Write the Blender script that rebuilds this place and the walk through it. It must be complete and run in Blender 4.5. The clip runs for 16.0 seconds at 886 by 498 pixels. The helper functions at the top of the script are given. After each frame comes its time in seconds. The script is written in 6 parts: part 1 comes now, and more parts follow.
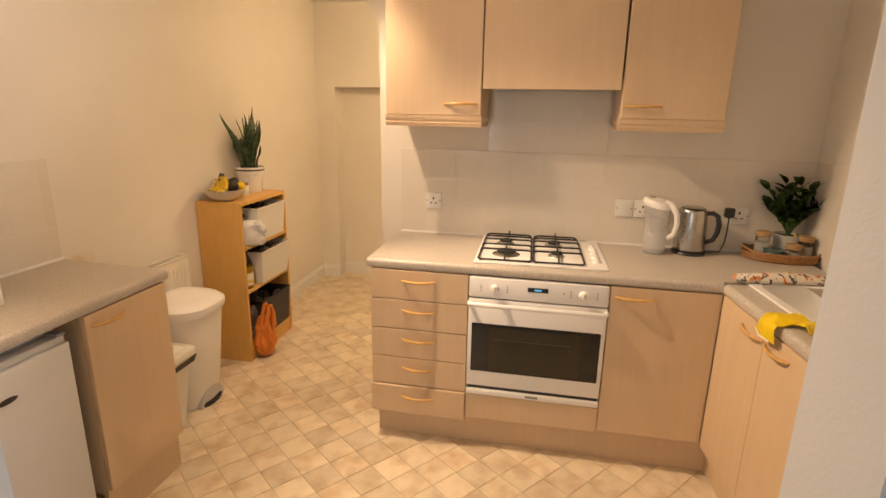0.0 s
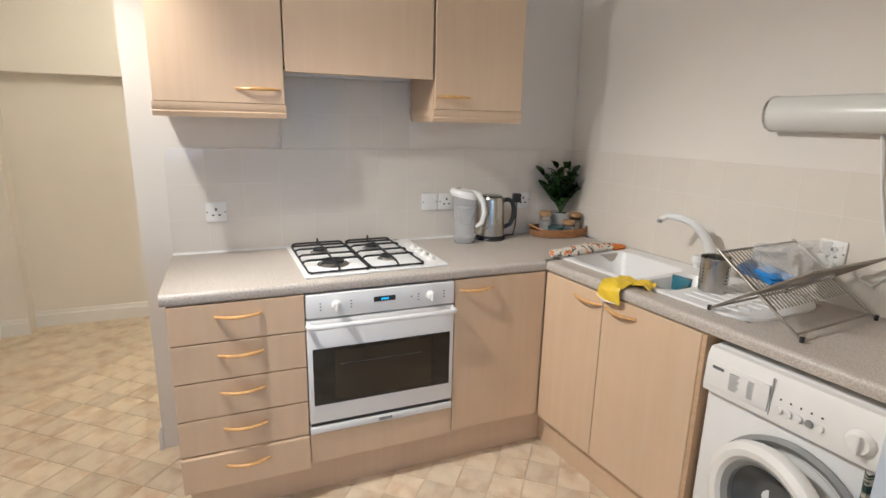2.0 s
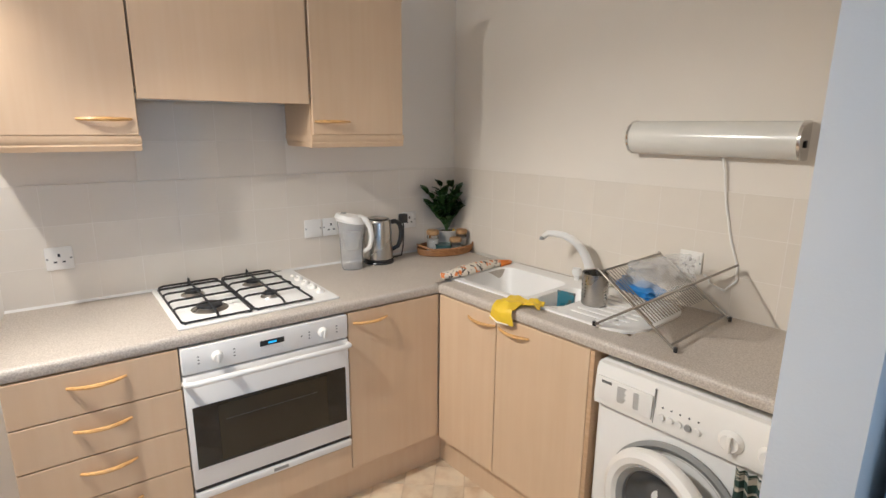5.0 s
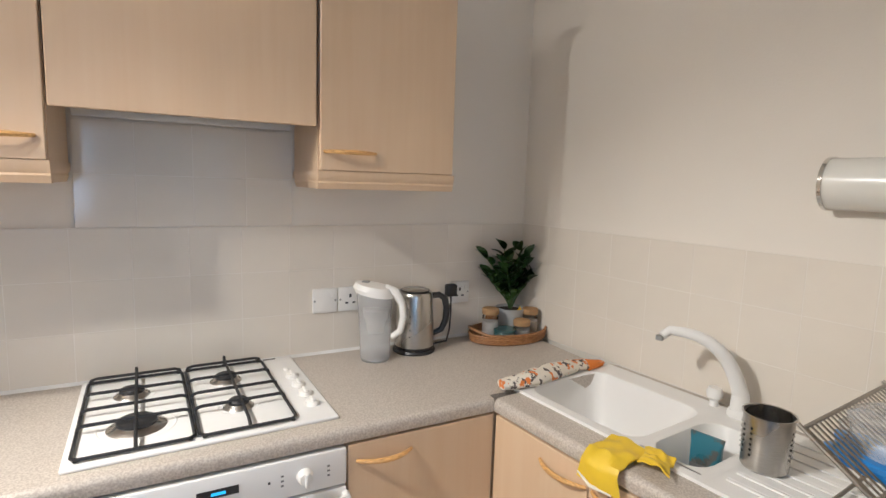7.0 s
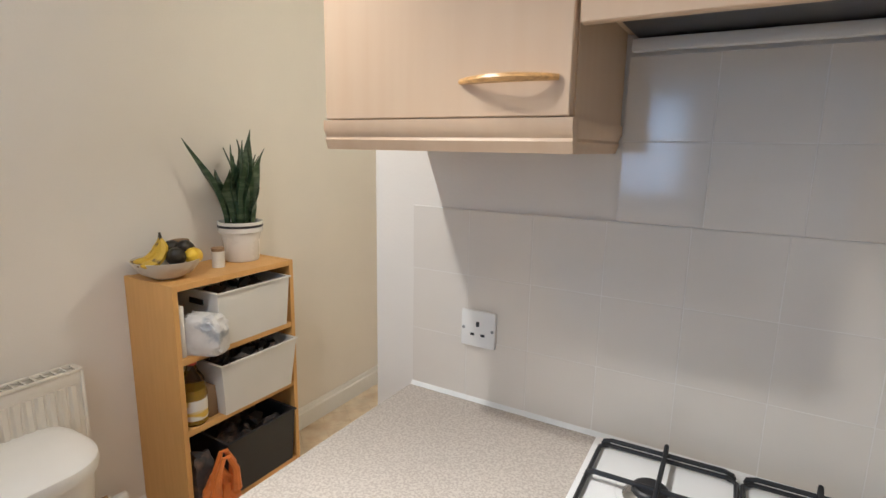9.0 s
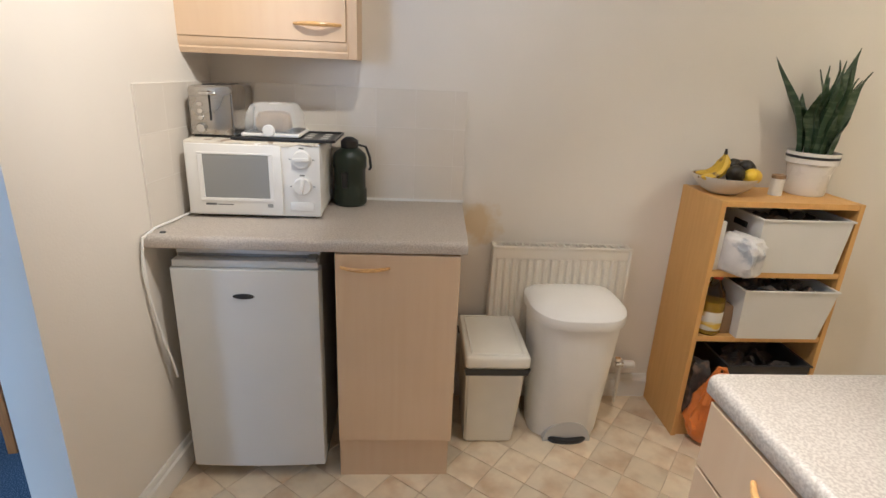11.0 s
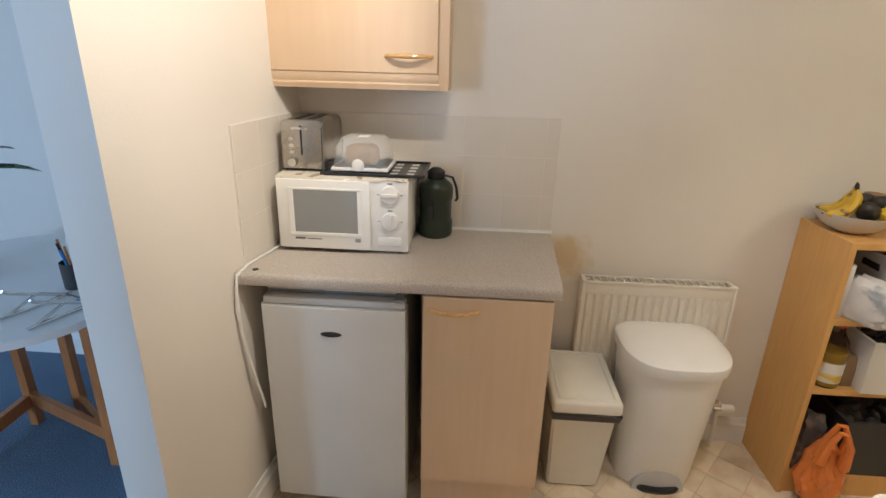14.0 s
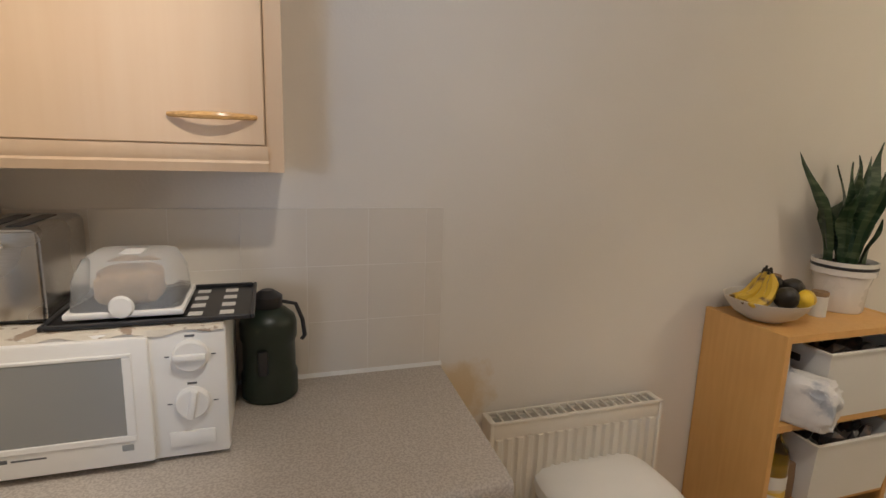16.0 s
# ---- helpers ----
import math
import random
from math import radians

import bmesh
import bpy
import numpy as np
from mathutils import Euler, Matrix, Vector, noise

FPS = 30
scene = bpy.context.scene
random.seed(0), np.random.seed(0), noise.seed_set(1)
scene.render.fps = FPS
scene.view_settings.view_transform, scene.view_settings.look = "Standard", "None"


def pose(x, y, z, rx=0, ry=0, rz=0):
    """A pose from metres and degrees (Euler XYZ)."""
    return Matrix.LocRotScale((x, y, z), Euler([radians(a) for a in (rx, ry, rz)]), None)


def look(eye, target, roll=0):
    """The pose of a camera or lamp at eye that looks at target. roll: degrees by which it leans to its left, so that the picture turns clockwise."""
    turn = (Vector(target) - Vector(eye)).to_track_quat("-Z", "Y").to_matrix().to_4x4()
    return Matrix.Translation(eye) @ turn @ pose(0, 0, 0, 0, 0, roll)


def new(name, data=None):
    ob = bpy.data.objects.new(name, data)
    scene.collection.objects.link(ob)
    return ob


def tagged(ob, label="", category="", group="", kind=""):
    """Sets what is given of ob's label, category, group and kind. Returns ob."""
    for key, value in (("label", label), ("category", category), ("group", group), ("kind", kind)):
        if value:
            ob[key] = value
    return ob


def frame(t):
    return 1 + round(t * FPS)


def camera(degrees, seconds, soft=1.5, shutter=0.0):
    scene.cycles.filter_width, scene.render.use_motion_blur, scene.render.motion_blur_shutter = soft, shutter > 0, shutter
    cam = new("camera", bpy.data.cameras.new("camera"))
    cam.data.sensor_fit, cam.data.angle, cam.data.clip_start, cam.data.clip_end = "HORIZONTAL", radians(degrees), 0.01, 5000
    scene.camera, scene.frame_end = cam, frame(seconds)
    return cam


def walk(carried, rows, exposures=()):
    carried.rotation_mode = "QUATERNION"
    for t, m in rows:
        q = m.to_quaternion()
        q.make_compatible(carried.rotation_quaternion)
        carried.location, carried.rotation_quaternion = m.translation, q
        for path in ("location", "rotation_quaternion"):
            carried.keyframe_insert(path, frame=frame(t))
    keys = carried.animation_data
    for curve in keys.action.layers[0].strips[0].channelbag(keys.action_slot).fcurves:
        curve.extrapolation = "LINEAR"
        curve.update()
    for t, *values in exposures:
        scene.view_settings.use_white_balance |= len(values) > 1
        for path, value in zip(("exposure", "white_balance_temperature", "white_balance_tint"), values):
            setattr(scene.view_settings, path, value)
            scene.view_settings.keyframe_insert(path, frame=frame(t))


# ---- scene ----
cam = camera(80.4, 16.0)
PATH = [
    (0, (-0.004, -0.182, 1.565), (-0.368, 1.716, 1.051), 1.1),
    (0.5, (-0.126, -0.108, 1.479), (-0.504, 1.804, 1.032), 1.7),
    (1, (-0.25, 0.016, 1.471), (-0.394, 1.953, 0.996), 1.6),
    (1.5, (-0.365, 0.102, 1.504), (-0.065, 2.018, 1.017), 1.7),
    (2, (-0.535, 0.125, 1.485), (0.21, 1.921, 1.018), 1.3),
    (2.5, (-0.62, 0.116, 1.502), (0.358, 1.799, 1.045), 1.0),
    (3, (-0.648, 0.116, 1.519), (0.431, 1.732, 1.046), 0.9),
    (3.5, (-0.651, 0.136, 1.534), (0.482, 1.713, 1.054), 0.8),
    (4, (-0.653, 0.129, 1.571), (0.519, 1.677, 1.091), 0.9),
    (4.2, (-0.634, 0.114, 1.586), (0.524, 1.668, 1.093), 0.9),
    (6.5, (-0.235, 0.643, 1.533), (0.823, 2.317, 1.246), 0.8),
    (7, (-0.094, 0.811, 1.518), (0.852, 2.555, 1.266), 1.8),
    (7.5, (-0.038, 1.059, 1.488), (0.659, 2.915, 1.228), 1.6),
    (8, (-0.052, 1.278, 1.478), (0.038, 3.251, 1.163), 1.7),
    (8.5, (-0.121, 1.448, 1.495), (-0.573, 3.363, 1.141), 1.6),
    (9, (-0.084, 1.538, 1.495), (-1.076, 3.232, 1.114), 1.0),
    (9.5, (-0.012, 1.539, 1.477), (-1.583, 2.724, 1.115), 1.7),
    (10, (0.028, 1.469, 1.482), (-1.82, 2.129, 1.095), 1.3),
    (10.2, (0.042, 1.433, 1.478), (-1.864, 1.898, 1.09), 1.2),
    (12.3, (0.02, 1.451, 1.331), (-1.802, 1.378, 0.509), 1.4),
    (12.5, (0.024, 1.457, 1.35), (-1.799, 1.377, 0.531), 1.5),
    (13, (0.019, 1.454, 1.399), (-1.809, 1.352, 0.594), 1.5),
    (13.5, (-0.005, 1.444, 1.437), (-1.844, 1.344, 0.656), 1.8),
    (14, (-0.084, 1.347, 1.538), (-1.959, 1.236, 0.85), 1.5),
    (14.5, (-0.175, 1.308, 1.606), (-2.087, 1.195, 1.032), 1.6),
    (15, (-0.353, 1.292, 1.581), (-2.283, 1.252, 1.058), 1.8),
    (15.5, (-0.549, 1.284, 1.586), (-2.487, 1.472, 1.13), 2.1),
    (16, (-0.744, 1.217, 1.493), (-2.606, 1.838, 1.113), 1.9),
]
EXPOSURES = [
    (0.0, -0.17, 9100, 22), (0.5, -0.02, 7100, 16), (1.0, -0.02, 5950, 11), (1.5, 0.0, 5700, 10), (2.0, -0.04, 5420, 9), (3.5, -0.04, 5480, 9),
    (6.5, 0.02, 5650, 10), (7.5, -0.10, 5450, 9), (8.0, -0.30, 5450, 9), (9.0, -0.22, 5300, 9), (9.5, -0.16, 5380, 10), (10.0, -0.22, 5350, 10), (12.5, -0.05, 5720, 9), (13.5, -0.14, 5750, 10), (14.0, -0.25, 5780, 9), (14.5, -0.58, 5900, 10), (15.0, -0.80, 6050, 12), (15.5, -0.90, 5880, 11), (16.0, -0.76, 5850, 11),
]
walk(cam, [(t, look(eye, target, roll)) for t, eye, target, roll in PATH], EXPOSURES)

# ---- world and lights ----
world = bpy.data.worlds.new("world")
scene.world = world
world.use_nodes = True
wn = world.node_tree
sky = wn.nodes.new("ShaderNodeTexSky")
sky.sky_type, sky.sun_disc, sky.sun_elevation, sky.sun_rotation = "NISHITA", False, radians(38), radians(200)
wn.links.new(sky.outputs[0], wn.nodes["Background"].inputs[0])
wn.nodes["Background"].inputs[1].default_value = 0.12


def lamp(name, kind, m, energy, color, **more):
    data = bpy.data.lights.new(name, kind)
    data.energy, data.color = energy, color
    for key, value in more.items():
        if key == "size":
            data.shape, data.size = "RECTANGLE", value
        elif key == "size_y":
            data.size_y = value
        elif key == "radius":
            data.shadow_soft_size = value
        elif key == "angle":
            data.angle = value
        elif key == "cone":
            data.spot_size, data.spot_blend = radians(value), 0.75
    ob = new(name, data)
    ob.matrix_world = m
    return ob


sun = lamp("sun", "SUN", look((0, -6, 6), (-0.6, -1, 1)), 2.5, (1.0, 0.93, 0.82), angle=radians(0.5))
WARM = (1.0, 0.87, 0.70)
LAMP = (-1.03, 1.36, 2.30)
# a ceiling bar with spot heads, at one end towards the nib, at the other towards the hob and sink
lamp("kitchen_bulb", "POINT", pose(*LAMP), 6.8, WARM, radius=0.03)
lamp("spot_head", "SPOT", look(LAMP, (-1.60, 0.50, 1.62)), 65, WARM, radius=0.03, cone=88)
lamp("spot_head", "SPOT", look((-1.03, 1.68, 2.30), (0.75, 1.25, 0.0)), 124, WARM, radius=0.03, cone=92)
lamp("spot_head", "SPOT", look((-1.03, 1.92, 2.30), (1.1, 1.35, 1.35)), 27, WARM, radius=0.03, cone=88)
lamp("spot_head", "SPOT", look((-1.03, 1.92, 2.30), (-1.0, 2.575, 0.85)), 42, WARM, radius=0.02, cone=95)
lamp("hall_bulb", "POINT", pose(-0.75, 3.45, 2.1), 20, (1.0, 0.84, 0.59), radius=0.05)
lamp("window_light", "AREA", look((-1.25, -3.52, 1.55), (-1.25, 0, 1.45)), 15, (0.52, 0.73, 1.0), size=0.75, size_y=1.15)
lamp("window_light", "AREA", look((3.05, -1.5, 1.5), (0, -0.9, 1.3)), 110, (0.52, 0.73, 1.0), size=1.15, size_y=1.15)


# ---- materials ----
def mat(name, color, rough=0.5, metal=0.0, grain=None, bump=0.0, bump_scale=60.0, vary=0.06, vary_scale=3.0, stretch=(1, 1, 1), per_object=0.0, coat=0.0, spec=0.5):
    """A surface with broad stains, finer grain and relief. grain: scale and second colour; stretch: how the grain runs."""
    m = bpy.data.materials.new(name)
    m.use_nodes = True
    nt = m.node_tree
    N, L = nt.nodes, nt.links
    bsdf = N["Principled BSDF"]
    bsdf.inputs["Roughness"].default_value = rough
    bsdf.inputs["Metallic"].default_value = metal
    bsdf.inputs["Coat Weight"].default_value = coat
    bsdf.inputs["Specular IOR Level"].default_value = spec
    tc = N.new("ShaderNodeTexCoord")
    mp = N.new("ShaderNodeMapping")
    mp.inputs["Scale"].default_value = stretch
    L.new(tc.outputs["Object"], mp.inputs["Vector"])
    info = N.new("ShaderNodeObjectInfo")
    shift = N.new("ShaderNodeVectorMath")
    shift.operation = "SCALE"
    shift.inputs[3].default_value = 40.0
    L.new(info.outputs["Location"], shift.inputs[0])
    add = N.new("ShaderNodeVectorMath")
    L.new(mp.outputs[0], add.inputs[0])
    L.new(shift.outputs[0], add.inputs[1])
    base = N.new("ShaderNodeRGB")
    base.outputs[0].default_value = (*color, 1)
    out = base.outputs[0]

    def mix(a, b, fac, kind="MIX"):
        x = N.new("ShaderNodeMix")
        x.data_type, x.blend_type = "RGBA", kind
        for sock, v in ((x.inputs[6], a), (x.inputs[7], b), (x.inputs[0], fac)):
            if isinstance(v, (tuple, float)):
                sock.default_value = v
            else:
                L.new(v, sock)
        return x.outputs[2]

    if grain:
        n1 = N.new("ShaderNodeTexNoise")
        n1.inputs["Scale"].default_value, n1.inputs["Detail"].default_value = grain[0], 4
        L.new(add.outputs[0], n1.inputs["Vector"])
        r = N.new("ShaderNodeMapRange")
        r.inputs[1].default_value, r.inputs[2].default_value = (grain[2] if len(grain) > 2 else (0.35, 0.65))
        L.new(n1.outputs[0], r.inputs[0])
        out = mix(out, (*grain[1], 1), r.outputs[0])
    if vary:
        n2 = N.new("ShaderNodeTexNoise")
        n2.inputs["Scale"].default_value, n2.inputs["Detail"].default_value = vary_scale, 3
        L.new(tc.outputs["Object"], n2.inputs["Vector"])
        r2 = N.new("ShaderNodeMapRange")
        r2.inputs[1].default_value, r2.inputs[2].default_value = 0.3, 0.7
        r2.inputs[3].default_value, r2.inputs[4].default_value = 1 - vary, 1 + vary
        L.new(n2.outputs[0], r2.inputs[0])
        out = mix(out, r2.outputs[0], 1.0, "MULTIPLY")
        rr = N.new("ShaderNodeMapRange")
        rr.inputs[1].default_value, rr.inputs[2].default_value = 0.3, 0.7
        rr.inputs[3].default_value, rr.inputs[4].default_value = max(0.0, rough * 0.85), min(1.0, rough * 1.15)
        L.new(n2.outputs[0], rr.inputs[0])
        L.new(rr.outputs[0], bsdf.inputs["Roughness"])
    if per_object:
        r3 = N.new("ShaderNodeMapRange")
        r3.inputs[3].default_value, r3.inputs[4].default_value = 1 - per_object, 1 + per_object
        L.new(info.outputs["Random"], r3.inputs[0])
        out = mix(out, r3.outputs[0], 1.0, "MULTIPLY")
    L.new(out, bsdf.inputs["Base Color"])
    if bump:
        n3 = N.new("ShaderNodeTexNoise")
        n3.inputs["Scale"].default_value, n3.inputs["Detail"].default_value = bump_scale, 5
        L.new(add.outputs[0], n3.inputs["Vector"])
        b = N.new("ShaderNodeBump")
        b.inputs["Strength"].default_value, b.inputs["Distance"].default_value = bump, 0.002
        L.new(n3.outputs[0], b.inputs["Height"])
        L.new(b.outputs[0], bsdf.inputs["Normal"])
    return m


def glassy(name, color, rough=0.05, ior=1.45):
    m = bpy.data.materials.new(name)
    m.use_nodes = True
    b = m.node_tree.nodes["Principled BSDF"]
    b.inputs["Base Color"].default_value = (*color, 1)
    b.inputs["Transmission Weight"].default_value = 1.0
    b.inputs["Roughness"].default_value = rough
    b.inputs["IOR"].default_value = ior
    return m


M = {}
M["wall"] = mat("wall_paint", (0.80, 0.748, 0.672), 0.85, bump=0.25, bump_scale=140, vary=0.035, vary_scale=1.6)

# the west wall carries an old yellow stain beside the worktop's end
WALL_W = mat("wall_paint_stained", (0.80, 0.748, 0.672), 0.85, bump=0.25, bump_scale=140, vary=0.035, vary_scale=1.6)
nt = WALL_W.node_tree
src = nt.nodes["Principled BSDF"].inputs["Base Color"].links[0].from_socket
co = nt.nodes.new("ShaderNodeTexCoord")
off = nt.nodes.new("ShaderNodeVectorMath")
off.operation, off.inputs[1].default_value = "SUBTRACT", (-2.035, 1.715, 0.83)
nt.links.new(co.outputs["Object"], off.inputs[0])
dist = nt.nodes.new("ShaderNodeVectorMath")
dist.operation = "LENGTH"
nt.links.new(off.outputs[0], dist.inputs[0])
blot = nt.nodes.new("ShaderNodeTexNoise")
blot.inputs["Scale"].default_value, blot.inputs["Detail"].default_value = 16, 4
nt.links.new(co.outputs["Object"], blot.inputs["Vector"])
summ = nt.nodes.new("ShaderNodeMath")
summ.operation, summ.inputs[1].default_value = "MULTIPLY_ADD", -0.20
nt.links.new(blot.outputs[0], summ.inputs[0])
nt.links.new(dist.outputs["Value"], summ.inputs[2])
ramp = nt.nodes.new("ShaderNodeMapRange")
ramp.inputs[1].default_value, ramp.inputs[2].default_value, ramp.inputs[3].default_value, ramp.inputs[4].default_value = -0.055, 0.0, 0.75, 0.0
nt.links.new(summ.outputs[0], ramp.inputs[0])
stain = nt.nodes.new("ShaderNodeMix")
stain.data_type = "RGBA"
stain.inputs[7].default_value = (0.66, 0.50, 0.27, 1)
nt.links.new(ramp.outputs[0], stain.inputs[0])
nt.links.new(src, stain.inputs[6])
nt.links.new(stain.outputs[2], nt.nodes["Principled BSDF"].inputs["Base Color"])
M["ceiling"] = mat("ceiling_paint", (0.82, 0.80, 0.76), 0.9, bump=0.2, bump_scale=90, vary=0.03)
M["gloss"] = mat("white_gloss_paint", (0.82, 0.80, 0.76), 0.35, vary=0.04, bump=0.05)
M["maple"] = mat("maple_laminate", (0.705, 0.525, 0.35), 0.40, grain=(4, (0.68, 0.49, 0.315), (0.3, 0.7)), stretch=(9, 9, 0.5), vary=0.05, vary_scale=2.2, bump=0.04, bump_scale=20)
M["maple_edge"] = mat("maple_edging", (0.60, 0.41, 0.25), 0.45, grain=(9, (0.53, 0.35, 0.2)), stretch=(1, 14, 14), vary=0.05)
M["handle"] = mat("varnished_beech", (0.80, 0.47, 0.17), 0.3, grain=(30, (0.54, 0.30, 0.11)), stretch=(1, 8, 8), vary=0.06, coat=0.3)
M["beech"] = mat("beech_veneer", (0.70, 0.40, 0.13), 0.45, grain=(7, (0.66, 0.365, 0.112)), stretch=(10, 10, 0.8), vary=0.06, vary_scale=3, bump=0.05, bump_scale=30)
M["table_wood"] = mat("orange_varnished_wood", (0.50, 0.20, 0.06), 0.4, grain=(12, (0.40, 0.15, 0.045)), stretch=(9, 9, 1), vary=0.1)
M["worktop"] = mat("speckled_worktop", (0.445, 0.39, 0.335), 0.42, grain=(220, (0.60, 0.545, 0.48), (0.40, 0.60)), vary=0.05, vary_scale=2.5, bump=0.12, bump_scale=220)
M["tile"] = mat("glazed_wall_tile", (0.765, 0.705, 0.62), 0.10, vary=0.02, vary_scale=6, bump=0.05, bump_scale=9, per_object=0.012)
M["grout"] = mat("wall_grout", (0.80, 0.752, 0.685), 0.5, vary=0.05, vary_scale=9, bump=0.2, bump_scale=200)
M["vinyl"] = mat("stone_look_floor_tile", (0.78, 0.66, 0.49), 0.36, grain=(8, (0.58, 0.40, 0.24), (0.47, 0.76)), vary=0.10, vary_scale=11, bump=0.08, bump_scale=60, per_object=0.11)
M["vinyl_joint"] = mat("floor_joint", (0.66, 0.53, 0.38), 0.6, vary=0.15, vary_scale=12)
M["carpet"] = mat("blue_grey_carpet", (0.055, 0.10, 0.17), 0.95, grain=(260, (0.24, 0.32, 0.43), (0.46, 0.66)), vary=0.12, vary_scale=4, bump=1.0, bump_scale=320)
M["white"] = mat("white_enamel", (0.86, 0.85, 0.83), 0.32, vary=0.02, vary_scale=4)
M["white_plastic"] = mat("white_plastic", (0.85, 0.83, 0.79), 0.42, vary=0.03, vary_scale=5, bump=0.04)
M["cream_plastic"] = mat("cream_plastic", (0.80, 0.77, 0.69), 0.45, vary=0.04, vary_scale=6, bump=0.05)
M["grey_plastic"] = mat("grey_plastic", (0.30, 0.30, 0.29), 0.45, vary=0.05)
M["black_plastic"] = mat("black_plastic", (0.022, 0.022, 0.024), 0.35, vary=0.1)
M["iron"] = mat("black_enamelled_iron", (0.018, 0.018, 0.02), 0.45, vary=0.2, bump=0.3, bump_scale=120)
M["black_glass"] = mat("dark_oven_glass", (0.012, 0.011, 0.010), 0.06, vary=0.0, spec=0.6)
M["inner_glass"] = mat("oven_glass_window", (0.035, 0.028, 0.018), 0.08, vary=0.1)
M["steel"] = mat("brushed_steel", (0.55, 0.53, 0.50), 0.28, metal=1.0, grain=(60, (0.47, 0.45, 0.42)), stretch=(1, 1, 22), vary=0.05)
M["chrome"] = mat("chrome", (0.68, 0.67, 0.65), 0.12, metal=1.0, vary=0.05)
M["wire"] = mat("dull_steel_wire", (0.34, 0.315, 0.28), 0.4, metal=1.0, vary=0.1)
M["seal"] = mat("white_silicone", (0.80, 0.79, 0.76), 0.5, vary=0.06, vary_scale=20)
M["display"] = bpy.data.materials.new("blue_display")
M["display"].use_nodes = True
M["display"].node_tree.nodes["Principled BSDF"].inputs["Emission Color"].default_value = (0.05, 0.5, 0.9, 1)
M["display"].node_tree.nodes["Principled BSDF"].inputs["Emission Strength"].default_value = 1.2
M["display"].node_tree.nodes["Principled BSDF"].inputs["Base Color"].default_value = (0.02, 0.08, 0.1, 1)
M["leaf"] = mat("dark_green_leaf", (0.026, 0.068, 0.020), 0.28, grain=(6, (0.055, 0.115, 0.03)), stretch=(3, 3, 1), vary=0.2, vary_scale=20)
M["snake_leaf"] = mat("snake_plant_leaf", (0.025, 0.055, 0.022), 0.38, grain=(40, (0.085, 0.12, 0.06), (0.48, 0.62)), stretch=(0.4, 0.4, 1.6), vary=0.15, vary_scale=9)
M["soil"] = mat("soil", (0.03, 0.02, 0.013), 0.95, bump=1.0, bump_scale=90, vary=0.3, vary_scale=30)
M["yellow"] = mat("yellow_rubber", (0.80, 0.55, 0.025), 0.45, vary=0.08, vary_scale=18, bump=0.25, bump_scale=70)
M["clear"] = glassy("clear_plastic", (0.96, 0.97, 0.98), 0.04, 1.3)
M["frosted"] = glassy("frosted_plastic", (0.92, 0.91, 0.88), 0.35, 1.1)
M["frosted"].node_tree.nodes["Principled BSDF"].inputs["Transmission Weight"].default_value = 0.78
M["cloudy"] = glassy("cloudy_clear_plastic", (0.94, 0.95, 0.96), 0.18, 1.10)
M["cloudy"].node_tree.nodes["Principled BSDF"].inputs["Transmission Weight"].default_value = 0.78
M["print"] = mat("grey_print", (0.13, 0.13, 0.13), 0.6, vary=0.0)


# ---- building helpers ----
def box(bm, x0, x1, y0, y1, z0, z1, bevel=0.0, seg=2):
    ret = bmesh.ops.create_cube(bm, size=1.0, matrix=Matrix.Translation(((x0 + x1) / 2, (y0 + y1) / 2, (z0 + z1) / 2)) @ Matrix.Diagonal((x1 - x0, y1 - y0, z1 - z0, 1)))
    if bevel:
        es = list({e for v in ret["verts"] for e in v.link_edges})
        bmesh.ops.bevel(bm, geom=es, offset=bevel, segments=seg, affect="EDGES", profile=0.5)
    return bm


def B(x0, x1, y0, y1, z0, z1, bevel=0.0, seg=2):
    return box(bmesh.new(), x0, x1, y0, y1, z0, z1, bevel, seg)


def tube(bm, pts, r, seg=8, closed=False):
    """A round bar along points; r may be one radius or one for each point."""
    pts = [Vector(p) for p in pts]
    n = len(pts)
    rs = r if isinstance(r, (list, tuple)) else [r] * n
    rings = []
    side = None
    for i, p in enumerate(pts):
        a = pts[(i - 1) % n] if (closed or i) else p
        b = pts[(i + 1) % n] if (closed or i < n - 1) else p
        d = (b - a).normalized()
        if side is None:
            side = d.cross(Vector((0, 0, 1)))
            if side.length < 0.1:
                side = d.cross(Vector((1, 0, 0)))
        side = (side - d * side.dot(d)).normalized()
        up = d.cross(side)
        rings.append([bm.verts.new(p + rs[i] * (math.cos(k * math.tau / seg) * side + math.sin(k * math.tau / seg) * up)) for k in range(seg)])
    for i in range(n if closed else n - 1):
        a, b = rings[i], rings[(i + 1) % n]
        for k in range(seg):
            bm.faces.new((a[k], a[(k + 1) % seg], b[(k + 1) % seg], b[k]))
    if not closed:
        bm.faces.new(rings[0][::-1])
        bm.faces.new(rings[-1])
    return bm


def lathe(bm, profile, seg=28, cx=0.0, cy=0.0, sx=1.0, sy=1.0):
    """A turned body from (radius, height) pairs."""
    rings = []
    for r, z in profile:
        rings.append([bm.verts.new((cx + sx * r * math.cos(k * math.tau / seg), cy + sy * r * math.sin(k * math.tau / seg), z)) for k in range(seg)] if r > 1e-5 else [bm.verts.new((cx, cy, z))])
    for a, b in zip(rings, rings[1:]):
        for k in range(seg):
            q = [a[k % len(a)], a[(k + 1) % len(a)], b[(k + 1) % len(b)], b[k % len(b)]]
            q = list(dict.fromkeys(q))
            if len(q) > 2:
                bm.faces.new(q)
    return bm


